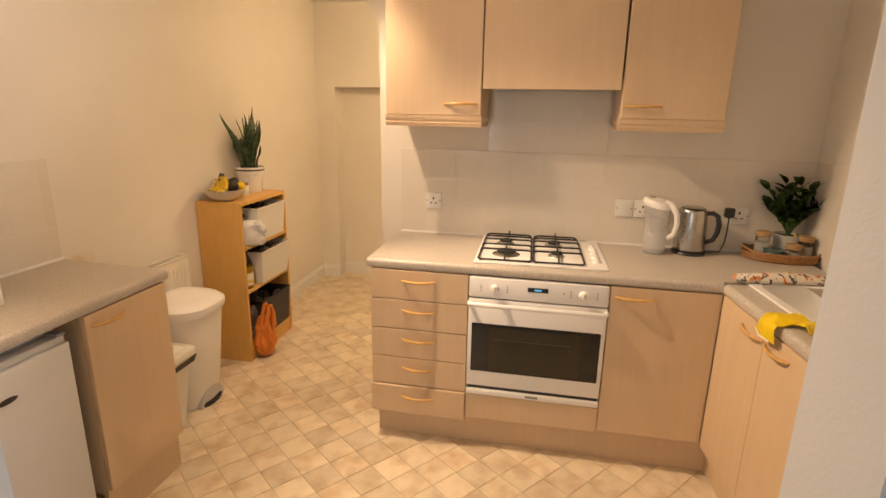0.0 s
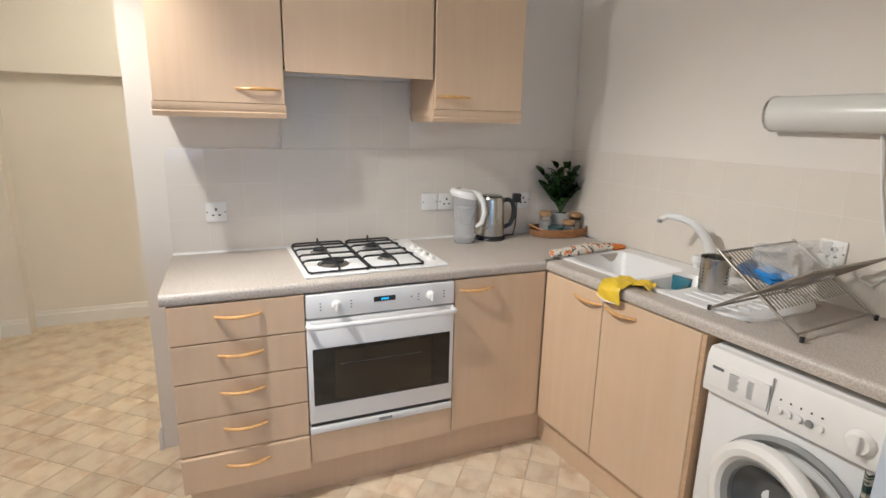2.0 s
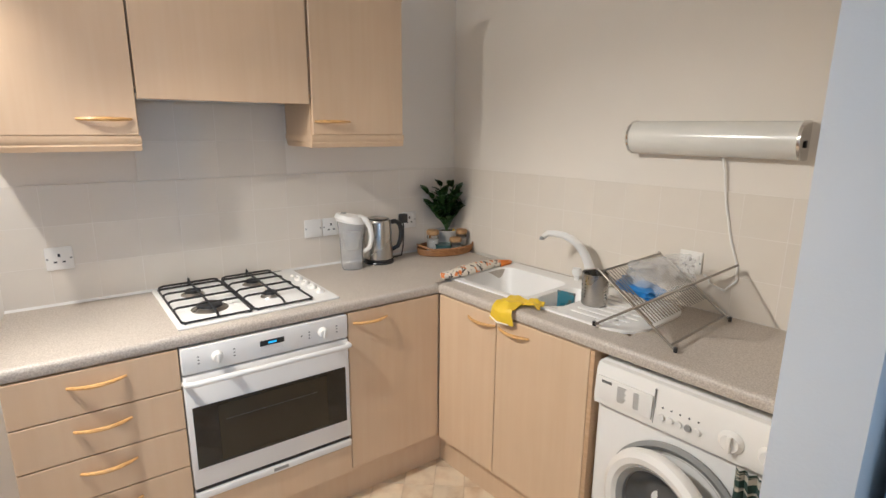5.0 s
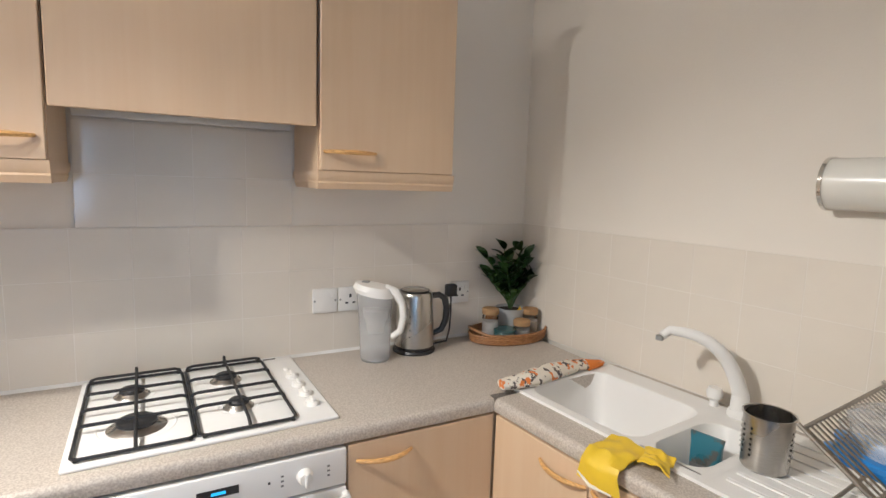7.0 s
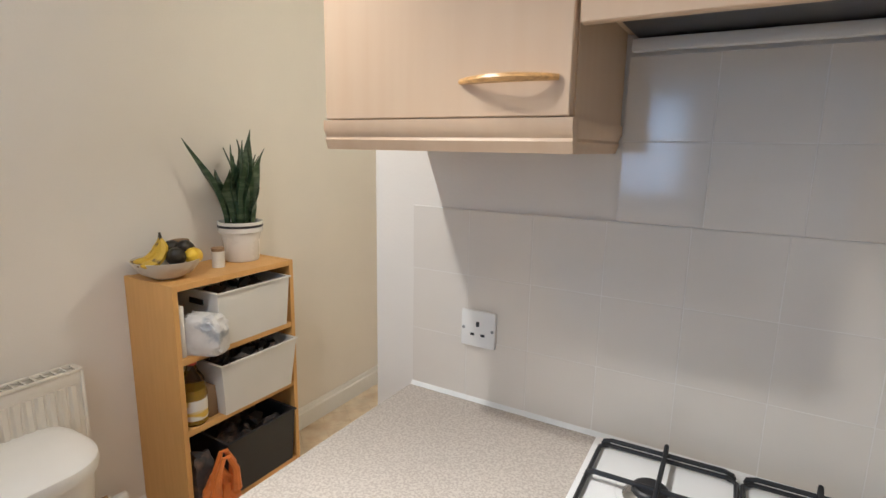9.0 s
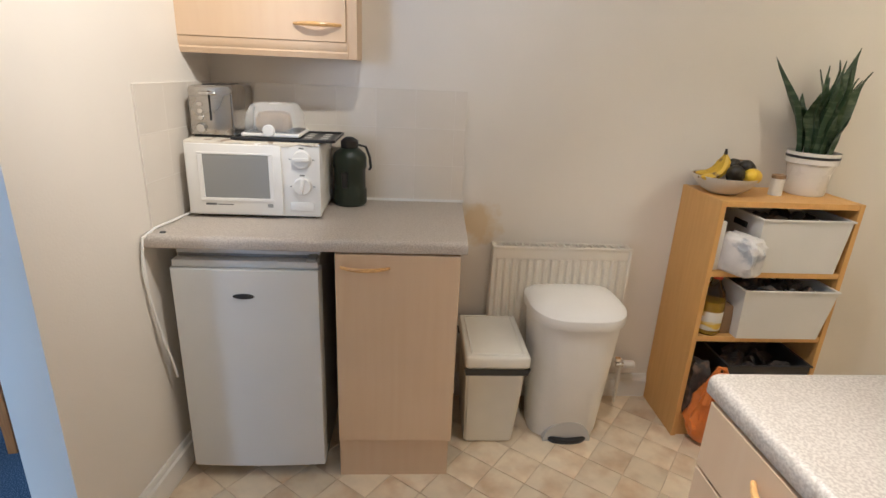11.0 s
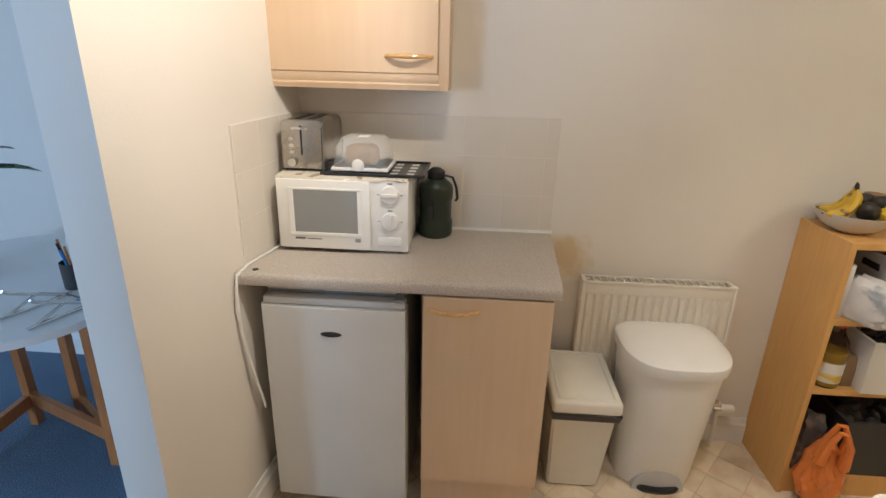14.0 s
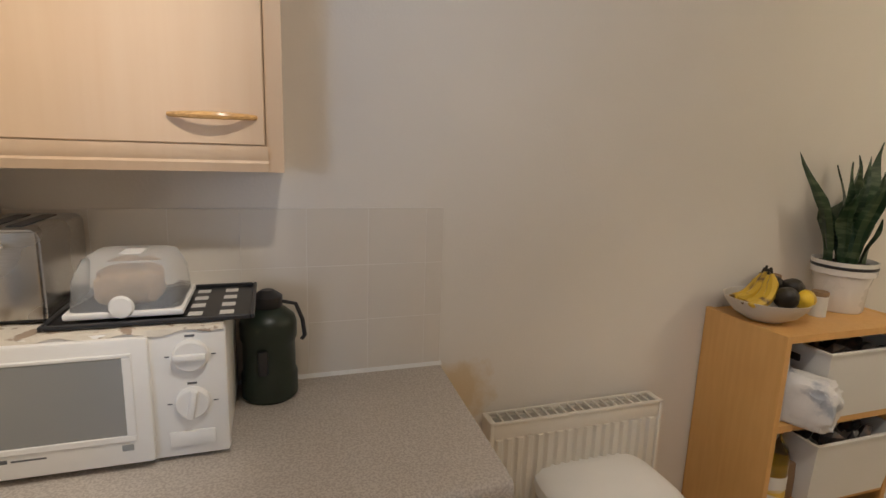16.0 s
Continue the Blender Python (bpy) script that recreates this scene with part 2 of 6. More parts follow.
def prism(bm, pts, z0, z1, axis="z"):
    """A flat outline drawn out into a solid along an axis."""
    def at(p, h):
        return (p[0], p[1], h) if axis == "z" else ((p[0], h, p[1]) if axis == "y" else (h, p[0], p[1]))
    lo = [bm.verts.new(at(p, z0)) for p in pts]
    hi = [bm.verts.new(at(p, z1)) for p in pts]
    n = len(pts)
    bm.faces.new(lo[::-1])
    bm.faces.new(hi)
    for k in range(n):
        bm.faces.new((lo[k], lo[(k + 1) % n], hi[(k + 1) % n], hi[k]))
    return bm


def mesh_of(name, bm, material, smooth=None):
    bmesh.ops.recalc_face_normals(bm, faces=bm.faces[:])
    me = bpy.data.meshes.new(name)
    bm.to_mesh(me)
    bm.free()
    me.materials.append(material)
    if smooth is None or smooth:
        me.shade_smooth()
        me.set_sharp_from_angle(angle=radians(35))
    return me


def part(name, bm, material, parent, label="", m=None):
    ob = new(name, mesh_of(name, bm, material))
    ob.parent = parent
    if m is not None:
        ob.matrix_basis = m
    return tagged(ob, label)


def thing(name, m, label, category, group="", kind=""):
    ob = new(name)
    ob.empty_display_size = 0.05
    ob.matrix_basis = m
    return tagged(ob, label, category, group, kind)


def solid(name, bm, material, m, label, category, group="", kind=""):
    ob = new(name, mesh_of(name, bm, material))
    ob.matrix_basis = m
    return tagged(ob, label, category, group, kind)


def structure(name, bm, material, label="", m=None, category="wall"):
    ob = new(name, mesh_of(name, bm, material))
    if m is not None:
        ob.matrix_basis = m
    return tagged(ob, label, category, kind="structure")


def arc(n, a0, a1):
    return [radians(a0 + (a1 - a0) * k / (n - 1)) for k in range(n)]


# ---- plan ----
CT, TH, H = 0.91, 0.04, 2.42
YH, XW, YN = 2.575, -2.035, 0.690
HOB_FRONT, WEST_FRONT = 1.992, -1.498
HOB = pose(0, HOB_FRONT, 0)                      # x along the run, y into the wall
WEST = pose(WEST_FRONT, 0, 0, 0, 0, 90)
SKEW = 5.5
SINK = pose(0.730, HOB_FRONT, 0, 0, 0, -90 + SKEW)
D_HOB, D_WEST, D_SINK = YH - HOB_FRONT, WEST_FRONT - XW, 0.571
TILE = 0.15

# ---- structure ----
structure("floor", prism(bmesh.new(), [(-2.5, 0.47), (-2.5, 5.2), (2.0, 5.2), (2.0, 0.47)], -0.05, -0.003), M["vinyl_joint"], "diagonal stone-look tile floor in cream and tan", category="floor")
structure("carpet", B(-2.5, 3.2, -3.9, 0.47, -0.05, 0.0), M["carpet"], "dark blue-grey looped carpet", category="carpet")
structure("ceiling", B(-2.6, 3.3, -4.0, 5.2, H, H + 0.1), M["ceiling"], "plain white ceiling", category="ceiling")
structure("wall_west", B(XW - 0.12, XW, 0.3, 5.0, 0, H), WALL_W, "cream painted kitchen wall with small scuffs")
arch = [(1.6, 0), (1.6, H), (XW, H), (XW, 2.16)]
arch += [(-0.885 - 0.24 + 0.24 * math.sin(a), 1.92 + 0.24 * math.cos(a)) for a in arc(9, 0, 90)] + [(-0.885, 0)]
structure("wall_north", prism(bmesh.new(), arch, YH, YH + 0.125, "y"), M["wall"], "white painted wall beside an opening with a rounded corner")
structure("wall_hall_end", B(-2.3, 0.3, 4.48, 4.60, 0, H), M["wall"], "cream wall at the back of the hall recess")
structure("wall_hall_side", B(0.2, 0.32, YH + 0.125, 4.48, 0, H), M["wall"], "cream hall side wall")
structure("hall_bulkhead", prism(bmesh.new(), [(XW, 0), (XW, H), (0.2, H), (0.2, 1.74), (-1.865, 1.74), (-1.865, 0)], 4.34, 4.48, "y"), M["wall"], "cream painted lintel and pier round the hall recess", category="bulkhead")
RWALL = pose(1.24, YH, 0, 0, 0, SKEW)
structure("wall_east", B(0, 0.12, -2.3, 0.06, 0, H), M["wall"], "cream painted wall behind the sink", RWALL)
structure("wall_nib_west", prism(bmesh.new(), [(-2.5, 0.395), (-1.186, 0.395), (-1.094, 0.588), (XW, YN), (-2.5, YN + 0.05)], 0, H), M["wall"], "cream wall end between kitchen and living room")
structure("wall_nib_east", prism(bmesh.new(), [(0.390, 0.404), (1.62, 0.404), (1.62, 0.514), (0.344, 0.514)], 0, H), M["wall"], "white wall end beside the opening")
structure("wall_living_west", B(-2.52, -2.4, -3.7, 0.40, 0, H), M["wall"], "white living room wall")
structure("wall_living_north", B(1.62, 3.2, 0.407, 0.52, 0, H), M["wall"], "white living room wall")
wbm = bmesh.new()
for b in ((-2.52, -1.65, 0, H), (-0.85, 3.22, 0, H), (-1.65, -0.85, 0, 0.95), (-1.65, -0.85, 2.15, H)):
    box(wbm, b[0], b[1], -3.72, -3.6, b[2], b[3])
structure("wall_living_south", wbm, M["wall"], "white living room wall with a window")
ebm = bmesh.new()
for b in ((-3.7, -2.1, 0, H), (-0.9, 0.407, 0, H), (-2.1, -0.9, 0, 0.9), (-2.1, -0.9, 2.1, H)):
    box(ebm, 3.1, 3.22, b[0], b[1], b[2], b[3])
structure("wall_living_east", ebm, M["wall"], "white living room wall with a window")


def window(name, m, w, h):
    win = tagged(new(name), "white framed window with two panes", "window", kind="structure")
    win.matrix_basis = m
    fb = bmesh.new()
    for b in ((-w, -w + 0.06, 0, h), (w - 0.06, w, 0, h), (-0.03, 0.03, 0.06, h - 0.06), (-w + 0.06, w - 0.06, 0, 0.06), (-w + 0.06, w - 0.06, h - 0.06, h)):
        box(fb, b[0], b[1], -0.03, 0.03, b[2], b[3])
    part("window_frame", fb, M["gloss"], win)
    for x0, x1 in ((-w + 0.06, -0.03), (0.03, w - 0.06)):
        pane = part("pane", B(x0, x1, -0.004, 0.004, 0.06, h - 0.06), M["clear"], win)
        pane.visible_shadow = False


window("window_1", pose(-1.25, -3.66, 0.95), 0.40, 1.2)
window("window_2", pose(3.16, -1.5, 0.9, 0, 0, 90), 0.60, 1.2)


def skirting(name, m, length, h=0.115):
    prof = [(0, 0), (0, h), (-0.006, h), (-0.010, h - 0.012), (-0.010, h - 0.022), (-0.016, h - 0.03), (-0.016, 0)]
    bm = bmesh.new()
    prism(bm, prof, 0, length, "x")
    ob = structure(name, bm, M["gloss"], "white moulded skirting board", m, "skirting board")
    return ob


# profile is drawn in local y (out of the wall: minus) and z, running along local x
skirting("baseboard_west", pose(XW, 1.66, 0, 0, 0, 90), 2.68)
skirting("baseboard_hall_end", pose(-1.865, 4.48, 0), 2.06)
skirting("baseboard_hall_pier", pose(XW + 0.016, 4.34, 0), 0.156)
NIB = math.degrees(math.atan2(YN - 0.588, XW + 1.094))
skirting("baseboard_nib_west", pose(-1.087, 0.5875, 0, 0, 0, NIB), 0.948)
END = math.degrees(math.atan2(0.588 - 0.395, -1.094 + 1.186))
skirting("baseboard_nib_end", pose(-1.186, 0.395, 0, 0, 0, END), 0.214)
skirting("baseboard_nib_living", pose(-2.4, 0.395, 0), 1.22)
skirting("baseboard_north_end", pose(-0.885, YH + 0.125, 0, 0, 0, -90), 0.14)
skirting("baseboard_living_west", pose(-2.4, -3.6, 0, 0, 0, 90), 4.0)
skirting("baseboard_nib_east", pose(0.5, 0.404, 0), 1.1)


# ---- kitchen units ----
def bow_handle(parent, x, z, m=None, width=0.152, vertical=False):
    """A slim bowed beech handle that stands out in its middle."""
    bm = bmesh.new()
    pts, rs = [], []
    for k in range(15):
        u = -1 + 2 * k / 14
        pts.append((x + u * width / 2, -0.026 * (1 - u * u) - 0.002, z))
        rs.append(0.0045 + 0.0025 * (1 - u * u))
    tube(bm, pts, rs, 8)
    return part("handle", bm, M["handle"], parent, "bowed beech handle")


def base_unit(name, m, x0, x1, depth, label, body_z=0.15):
    u = thing(name, m, label, "kitchen cabinet", "fitted kitchen units")
    part("body", B(x0, x1, 0.022, depth, body_z, CT - TH - 0.002), M["maple"], u)
    return u


G = 0.0015
DEPTH = D_HOB - 0.003
drawers = base_unit("drawer_unit", HOB, -0.755, -0.303, DEPTH, "pale maple drawer unit with five drawers and bowed handles")
zt = CT - TH - 0.006
for k in range(5):
    z1 = zt - k * 0.1435
    out = 0.012 if k == 4 else 0.0
    d = part("drawer", B(-0.755, -0.303 - G, 0.002 - out, 0.021 - out, z1 - 0.1435 + 0.004, z1, 0.002, 1), M["maple"], drawers)
    h = bow_handle(d, -0.530, z1 - 0.048)
    h.matrix_basis = pose(0, 0.002 - out, 0)


def door(parent, x0, x1, z0, z1, hx, hz, name="door"):
    d = part(name, B(x0 + G, x1 - G, 0.002, 0.021, z0, z1, 0.002, 1), M["maple"], parent)
    h = bow_handle(d, hx, hz)
    h.matrix_basis = pose(0, 0.002, 0)
    return d


panel = base_unit("oven_housing", HOB, -0.303, 0.297, DEPTH, "pale maple housing below the built-in oven", body_z=0.15)
panel.children[0].scale = (1, 1, 0.18)
panel.children[0].location = (0, 0, 0.15 * 0.82)
part("panel", B(-0.303 + G, 0.297 - G, 0.002, 0.021, 0.165, 0.288, 0.002, 1), M["maple"], panel)
corner = base_unit("corner_cabinet", HOB, 0.297, 0.735, DEPTH, "pale maple base cabinet beside the oven")
door(corner, 0.297, 0.733, 0.178, zt, 0.395, zt - 0.045)
part("corner_post", B(0.728, 0.764, 0.010, 0.05, 0.168, zt), M["maple"], corner)
kick = solid("plinth", B(-0.742, 0.80, 0.062, 0.08, 0.0, 0.176), M["maple"], HOB, "pale maple plinth under the base cabinets", "plinth")
side = part("end_panel", B(-0.742, -0.724, 0.08, 0.55, 0.0, 0.15), M["maple"], kick)

sink_unit = base_unit("sink_cabinet", SINK, 0.02, 0.768, D_SINK - 0.02, "pale maple double-door cabinet under the sink")
sink_unit.children[0].scale = (1, 1, 0.72)
sink_unit.children[0].location = (0, 0, 0.15 * 0.28)
door(sink_unit, 0.004, 0.345, 0.168, zt, 0.265, zt - 0.045)
door(sink_unit, 0.345, 0.768, 0.168, zt, 0.435, zt - 0.045)
part("end_panel", B(0.769, 0.785, 0.002, D_SINK - 0.02, 0.0, zt), M["maple_edge"], sink_unit)
solid("plinth", B(-0.085, 0.768, 0.062, 0.08, 0.0, 0.168), M["maple"], SINK, "pale maple plinth under the sink cabinet", "plinth")

west_unit = base_unit("west_cabinet", WEST, 1.205, 1.60, D_WEST - 0.02, "pale maple base cabinet beside the fridge")
west_unit.name = "base_cabinet"
door(west_unit, 1.205, 1.60, 0.170, zt, 1.30, zt - 0.042)
solid("plinth", B(1.206, 1.592, 0.026, 0.044, 0.0, 0.168), M["maple"], WEST, "pale maple plinth under a single cabinet", "plinth")


def counter_profile(d, y0=-0.0):
    r = 0.016
    prof = [(d, CT - TH), (d, CT), (y0 + r, CT)]
    prof += [(y0 + r - r * math.sin(a), CT - r + r * math.cos(a)) for a in arc(5, 15, 90)]
    prof += [(y0 + 0.006 - 0.006 * math.cos(a), CT - TH + 0.006 - 0.006 * math.sin(a)) for a in arc(3, 0, 90)]
    return prof


def worktop_thing(name, m, x0, x1, depth, slabs, label):
    t = thing(name, m, label, "worktop", "speckled worktops")
    for b in slabs:
        part("slab", B(b[0], b[1], b[2], b[3], CT - TH, CT), M["worktop"], t)
    part("front_edge", prism(bmesh.new(), counter_profile(0.03), x0, x1, "x"), M["worktop"], t, "rolled front edge")
    return t


worktop_thing("hob_counter", HOB, -0.772, 0.7305, D_HOB, [(-0.772, 1.22, 0.03, D_HOB - 0.004)], "speckled beige laminate worktop with rounded front edge")
worktop_thing("sink_counter", SINK, 0.0, 1.485, D_SINK, [(0.0, 1.485, 0.03, 0.105), (0.845, 1.485, 0.105, D_SINK - 0.004), (-0.02, 0.845, 0.505, D_SINK - 0.004)], "speckled beige laminate worktop around the sink")
west_top = worktop_thing("microwave_counter", WEST, 0.636, 1.618, D_WEST, [(0.636, 1.600, 0.03, D_WEST - 0.004)], "speckled beige laminate worktop under the microwave")

part("slab_end", prism(bmesh.new(), [(1.600, 0.03), (1.6195, 0.03), (1.645, D_WEST - 0.004), (1.600, D_WEST - 0.004)], CT - TH, CT), M["worktop"], west_top)

# wall units
WALLU = pose(0, 2.262, 0)
DW = YH - 2.262 - 0.002


def pelmet(parent, x0, x1, z, depth, left=True, right=True):
    """A moulded light rail under a wall unit, returned along its open sides."""
    prof = [(0.0, z), (0.0, z - 0.017), (0.006, z - 0.028), (0.004, z - 0.033), (0.010, z - 0.050), (0.026, z - 0.050), (0.026, z)]
    bm = bmesh.new()
    prism(bm, prof, x0, x1, "x")
    part("light_rail", bm, M["maple"], parent, "moulded light rail")
    for on, x, s in ((left, x0, 1), (right, x1, -1)):
        if on:
            b2 = bmesh.new()
            prism(b2, [(x + s * p[0], p[1]) for p in prof], 0.022, depth, "y")
            part("light_rail", b2, M["maple"], parent)


def cornice(parent, x0, x1, z, depth):
    prof = [(0.02, z), (0.0, z), (-0.012, z + 0.012), (-0.018, z + 0.030), (-0.034, z + 0.042), (-0.034, z + 0.055), (0.02, z + 0.055)]
    bm = bmesh.new()
    prism(bm, prof, x0, x1, "x")
    part("cornice", bm, M["maple"], parent)


WT = 2.09


def wall_unit(m, x0, x1, z0, depth, hx, label, pel=True, left=True, right=True, recess=0.0):
    u = thing("wall_cabinet", m, label, "wall cabinet", "fitted wall cabinets")
    part("body", B(x0, x1, 0.02, depth, z0 + recess - 0.004, WT), M["maple"], u)
    d = part("door", B(x0 + G, x1 - G, 0.0, 0.0185, z0, WT, 0.002, 1), M["maple"], u)
    if hx is not None:
        bow_handle(d, hx, z0 + 0.052)
    if pel:
        pelmet(u, x0 - 0.004, x1 + 0.004, z0 - 0.0015, depth, left, right)
    cornice(u, x0, x1, WT, depth)
    return u


wall_unit(WALLU, -0.757, -0.310, 1.540, DW, -0.405, "pale maple wall cabinet with bowed handle and light rail", left=False)
hood = wall_unit(WALLU, -0.3065, 0.291, 1.659, DW, None, "pale maple cooker hood cabinet with a drop front", pel=False, recess=0.045)
part("hood_tray", B(-0.29, 0.277, 0.03, DW - 0.004, 1.692, 1.6985, 0.002), M["black_plastic"], hood, "dark extractor underside")
part("wall_rail", B(-0.296, 0.282, DW - 0.024, DW - 0.006, 1.667, 1.689, 0.003), M["white_plastic"], hood)
wall_unit(WALLU, 0.2985, 0.720, 1.541, DW, 0.385, "pale maple wall cabinet beside the cooker hood")
WESTU = pose(-1.84, 0, 0, 0, 0, 90)
wu = wall_unit(WESTU, 0.660, 1.212, 1.485, 0.193, 1.120, "pale maple wall cabinet above the microwave", left=False, right=False)
part("end_panel", B(1.213, 1.246, 0.012, 0.193, 1.433, WT), M["maple"], wu)

# ---- oven and hob ----
M["rail_dim"] = mat("dim_rack_wire", (0.09, 0.085, 0.075), 0.3, vary=0.1)
oven = thing("oven", HOB, "white built-in electric oven with dark glass door", "oven")
OX0, OX1 = -0.300, 0.294
part("body", B(OX0 + 0.01, OX1 - 0.01, 0.03, 0.54, 0.296, 0.864), M["grey_plastic"], oven)
part("control_panel", B(OX0, OX1, -0.004, 0.03, 0.768, 0.862, 0.006, 2), M["white"], oven)
part("door", B(OX0, OX1, -0.004, 0.03, 0.338, 0.762, 0.005, 2), M["white"], oven)
dr = oven.children[-1]
part("glass", B(OX0 + 0.018, OX1 - 0.018, -0.008, -0.0035, 0.415, 0.648, 0.001, 1), M["black_glass"], dr, "dark tinted glass")
part("window", B(OX0 + 0.098, OX1 - 0.098, -0.0095, -0.008, 0.428, 0.636), M["inner_glass"], dr)
part("rail", B(OX0 + 0.12, OX1 - 0.14, -0.0102, -0.0096, 0.576, 0.579), M["rail_dim"], dr)
hb = bmesh.new()
tube(hb, [(OX0 + 0.004, -0.004, 0.742), (OX0 + 0.006, -0.026, 0.744), (OX0 + 0.03, -0.036, 0.745), (OX1 - 0.03, -0.036, 0.745), (OX1 - 0.006, -0.026, 0.744), (OX1 - 0.004, -0.004, 0.742)], 0.0105, 10)
part("handle", hb, M["white"], dr, "white bar handle")
part("vent_strip", B(OX0, OX1, -0.006, 0.03, 0.293, 0.322, 0.004, 2), M["white"], oven)
part("badge", B(-0.028, 0.028, -0.0075, -0.006, 0.302, 0.314), M["grey_plastic"], oven)
part("gap", B(OX0 + 0.005, OX1 - 0.005, 0.004, 0.03, 0.322, 0.338), M["black_plastic"], oven)
for kx in (OX0 + 0.112, OX1 - 0.105):
    k = part("knob", lathe(bmesh.new(), [(0, 0.022), (0.015, 0.021), (0.017, 0.016), (0.018, 0.002), (0.020, 0.0), (0, 0)], 20), M["white_plastic"], oven, m=pose(kx, -0.004, 0.815, 90))
    part("grip", B(-0.004, 0.004, -0.017, 0.017, 0.020, 0.031, 0.002), M["white_plastic"], k)
part("display", B(-0.045, 0.042, -0.0065, -0.004, 0.812, 0.832, 0.001, 1), M["black_plastic"], oven)
part("digits", B(-0.016, 0.014, -0.0072, -0.0064, 0.8185, 0.8255), M["display"], oven, "lit blue clock digits")
for i in range(6):
    part("button", B(-0.042 + i * 0.015, -0.034 + i * 0.015, -0.0065, -0.004, 0.793, 0.799, 0.001, 1), M["white_plastic"], oven)
part("indicator", B(0.105, 0.110, -0.006, -0.004, 0.814, 0.819), M["black_plastic"], oven)
for sx in (OX0 + 0.05, OX0 + 0.165, OX1 - 0.16, OX1 - 0.05):
    for j in range(3):
        part("mark", B(sx, sx + 0.006, -0.0048, -0.004, 0.80 + 0.012 * j, 0.804 + 0.012 * j), M["print"], oven)

hob = thing("gas_hob", pose(-0.006, 2.300, CT - 0.002, 0, 0, 1.5), "white four-burner gas hob with black pan supports", "hob")
HX, HY = 0.292, 0.258
part("plate", B(-HX, HX, -HY, HY, 0.001, 0.012, 0.005, 3), M["white"], hob)
part("badge", B(0.200, 0.240, HY - 0.022, HY - 0.012, 0.0118, 0.0126), M["print"], hob)
BURN = [(-0.168, 0.105, 0.034), (0.07, 0.11, 0.034), (-0.155, -0.105, 0.050), (0.075, -0.09, 0.030)]
for bx, by, br in BURN:
    b = part("burner", lathe(bmesh.new(), [(0, 0.022), (br * 0.9, 0.022), (br, 0.019), (br * 1.25, 0.014), (br * 1.3, 0.0118), (0, 0.0118)], 26), M["steel"], hob, m=pose(bx, by, 0))
    part("burner_cap", lathe(bmesh.new(), [(0, 0.032), (br * 0.75, 0.032), (br * 0.86, 0.029), (br * 0.88, 0.022), (0, 0.022)], 26), M["iron"], b)
    part("spill_ring", lathe(bmesh.new(), [(br * 1.6, 0.0119), (br * 1.66, 0.0132), (br * 1.72, 0.0119)], 30), M["white"], b)
for x0, x1 in ((-0.274, -0.040), (-0.030, 0.190)):
    g = part("pan_support", bmesh.new(), M["iron"], hob)
    gb = bmesh.new()
    y0, y1, zr = -0.238, 0.222, 0.019
    c = 0.012
    tube(gb, [(x0 + c, y0, zr), (x1 - c, y0, zr), (x1, y0 + c, zr), (x1, y1 - c, zr), (x1 - c, y1, zr), (x0 + c, y1, zr), (x0, y1 - c, zr), (x0, y0 + c, zr)], 0.0042, 8, True)
    for yy in (-0.10, -0.005, 0.10):
        tube(gb, [(x0, yy, zr), (x0 + 0.002, yy, 0.028), (x0 + 0.014, yy, 0.032), (x1 - 0.014, yy, 0.032), (x1 - 0.002, yy, 0.028), (x1, yy, zr)], 0.0045, 8)
    tube(gb, [(x0 + 0.004, y1, zr), (x0 + 0.006, y1, 0.026), (x0 + 0.02, y1, 0.030), (x1 - 0.02, y1, 0.030), (x1 - 0.006, y1, 0.026), (x1 - 0.004, y1, zr)], 0.0045, 8)
    xm = (x0 + x1) / 2
    tube(gb, [(xm, y1 + 0.006, zr), (xm, y1 + 0.004, 0.046), (xm, y1 - 0.01, 0.036), (xm, 0.0, 0.034), (xm, y0 + 0.03, 0.031), (xm, y0, zr)], 0.0042, 8)
    for fx in (x0 + 0.01, x1 - 0.01):
        for fy in (y0, y1):
            tube(gb, [(fx, fy, zr), (fx, fy, 0.015)], 0.006, 6)
    me = mesh_of("pan_support", gb, M["iron"])
    g.data = me
for i in range(4):
    k = part("knob", lathe(bmesh.new(), [(0, 0.013), (0.014, 0.013), (0.0175, 0.011), (0.019, 0.0), (0, 0.0)], 20), M["white_plastic"], hob, m=pose(0.250, 0.055 - 0.072 * i, 0.012, 0, 0, 0))
    part("grip", B(-0.004, 0.004, -0.016, 0.016, 0.011, 0.019, 0.0015), M["white_plastic"], k)
part("igniter", lathe(bmesh.new(), [(0, 0.008), (0.007, 0.007), (0.008, 0.0), (0, 0)], 14), M["white_plastic"], hob, m=pose(0.247, 0.125, 0.012))

# ---- sink, tap ----
sink = thing("sink", SINK, "white one-and-a-half bowl inset sink with drainer", "sink")


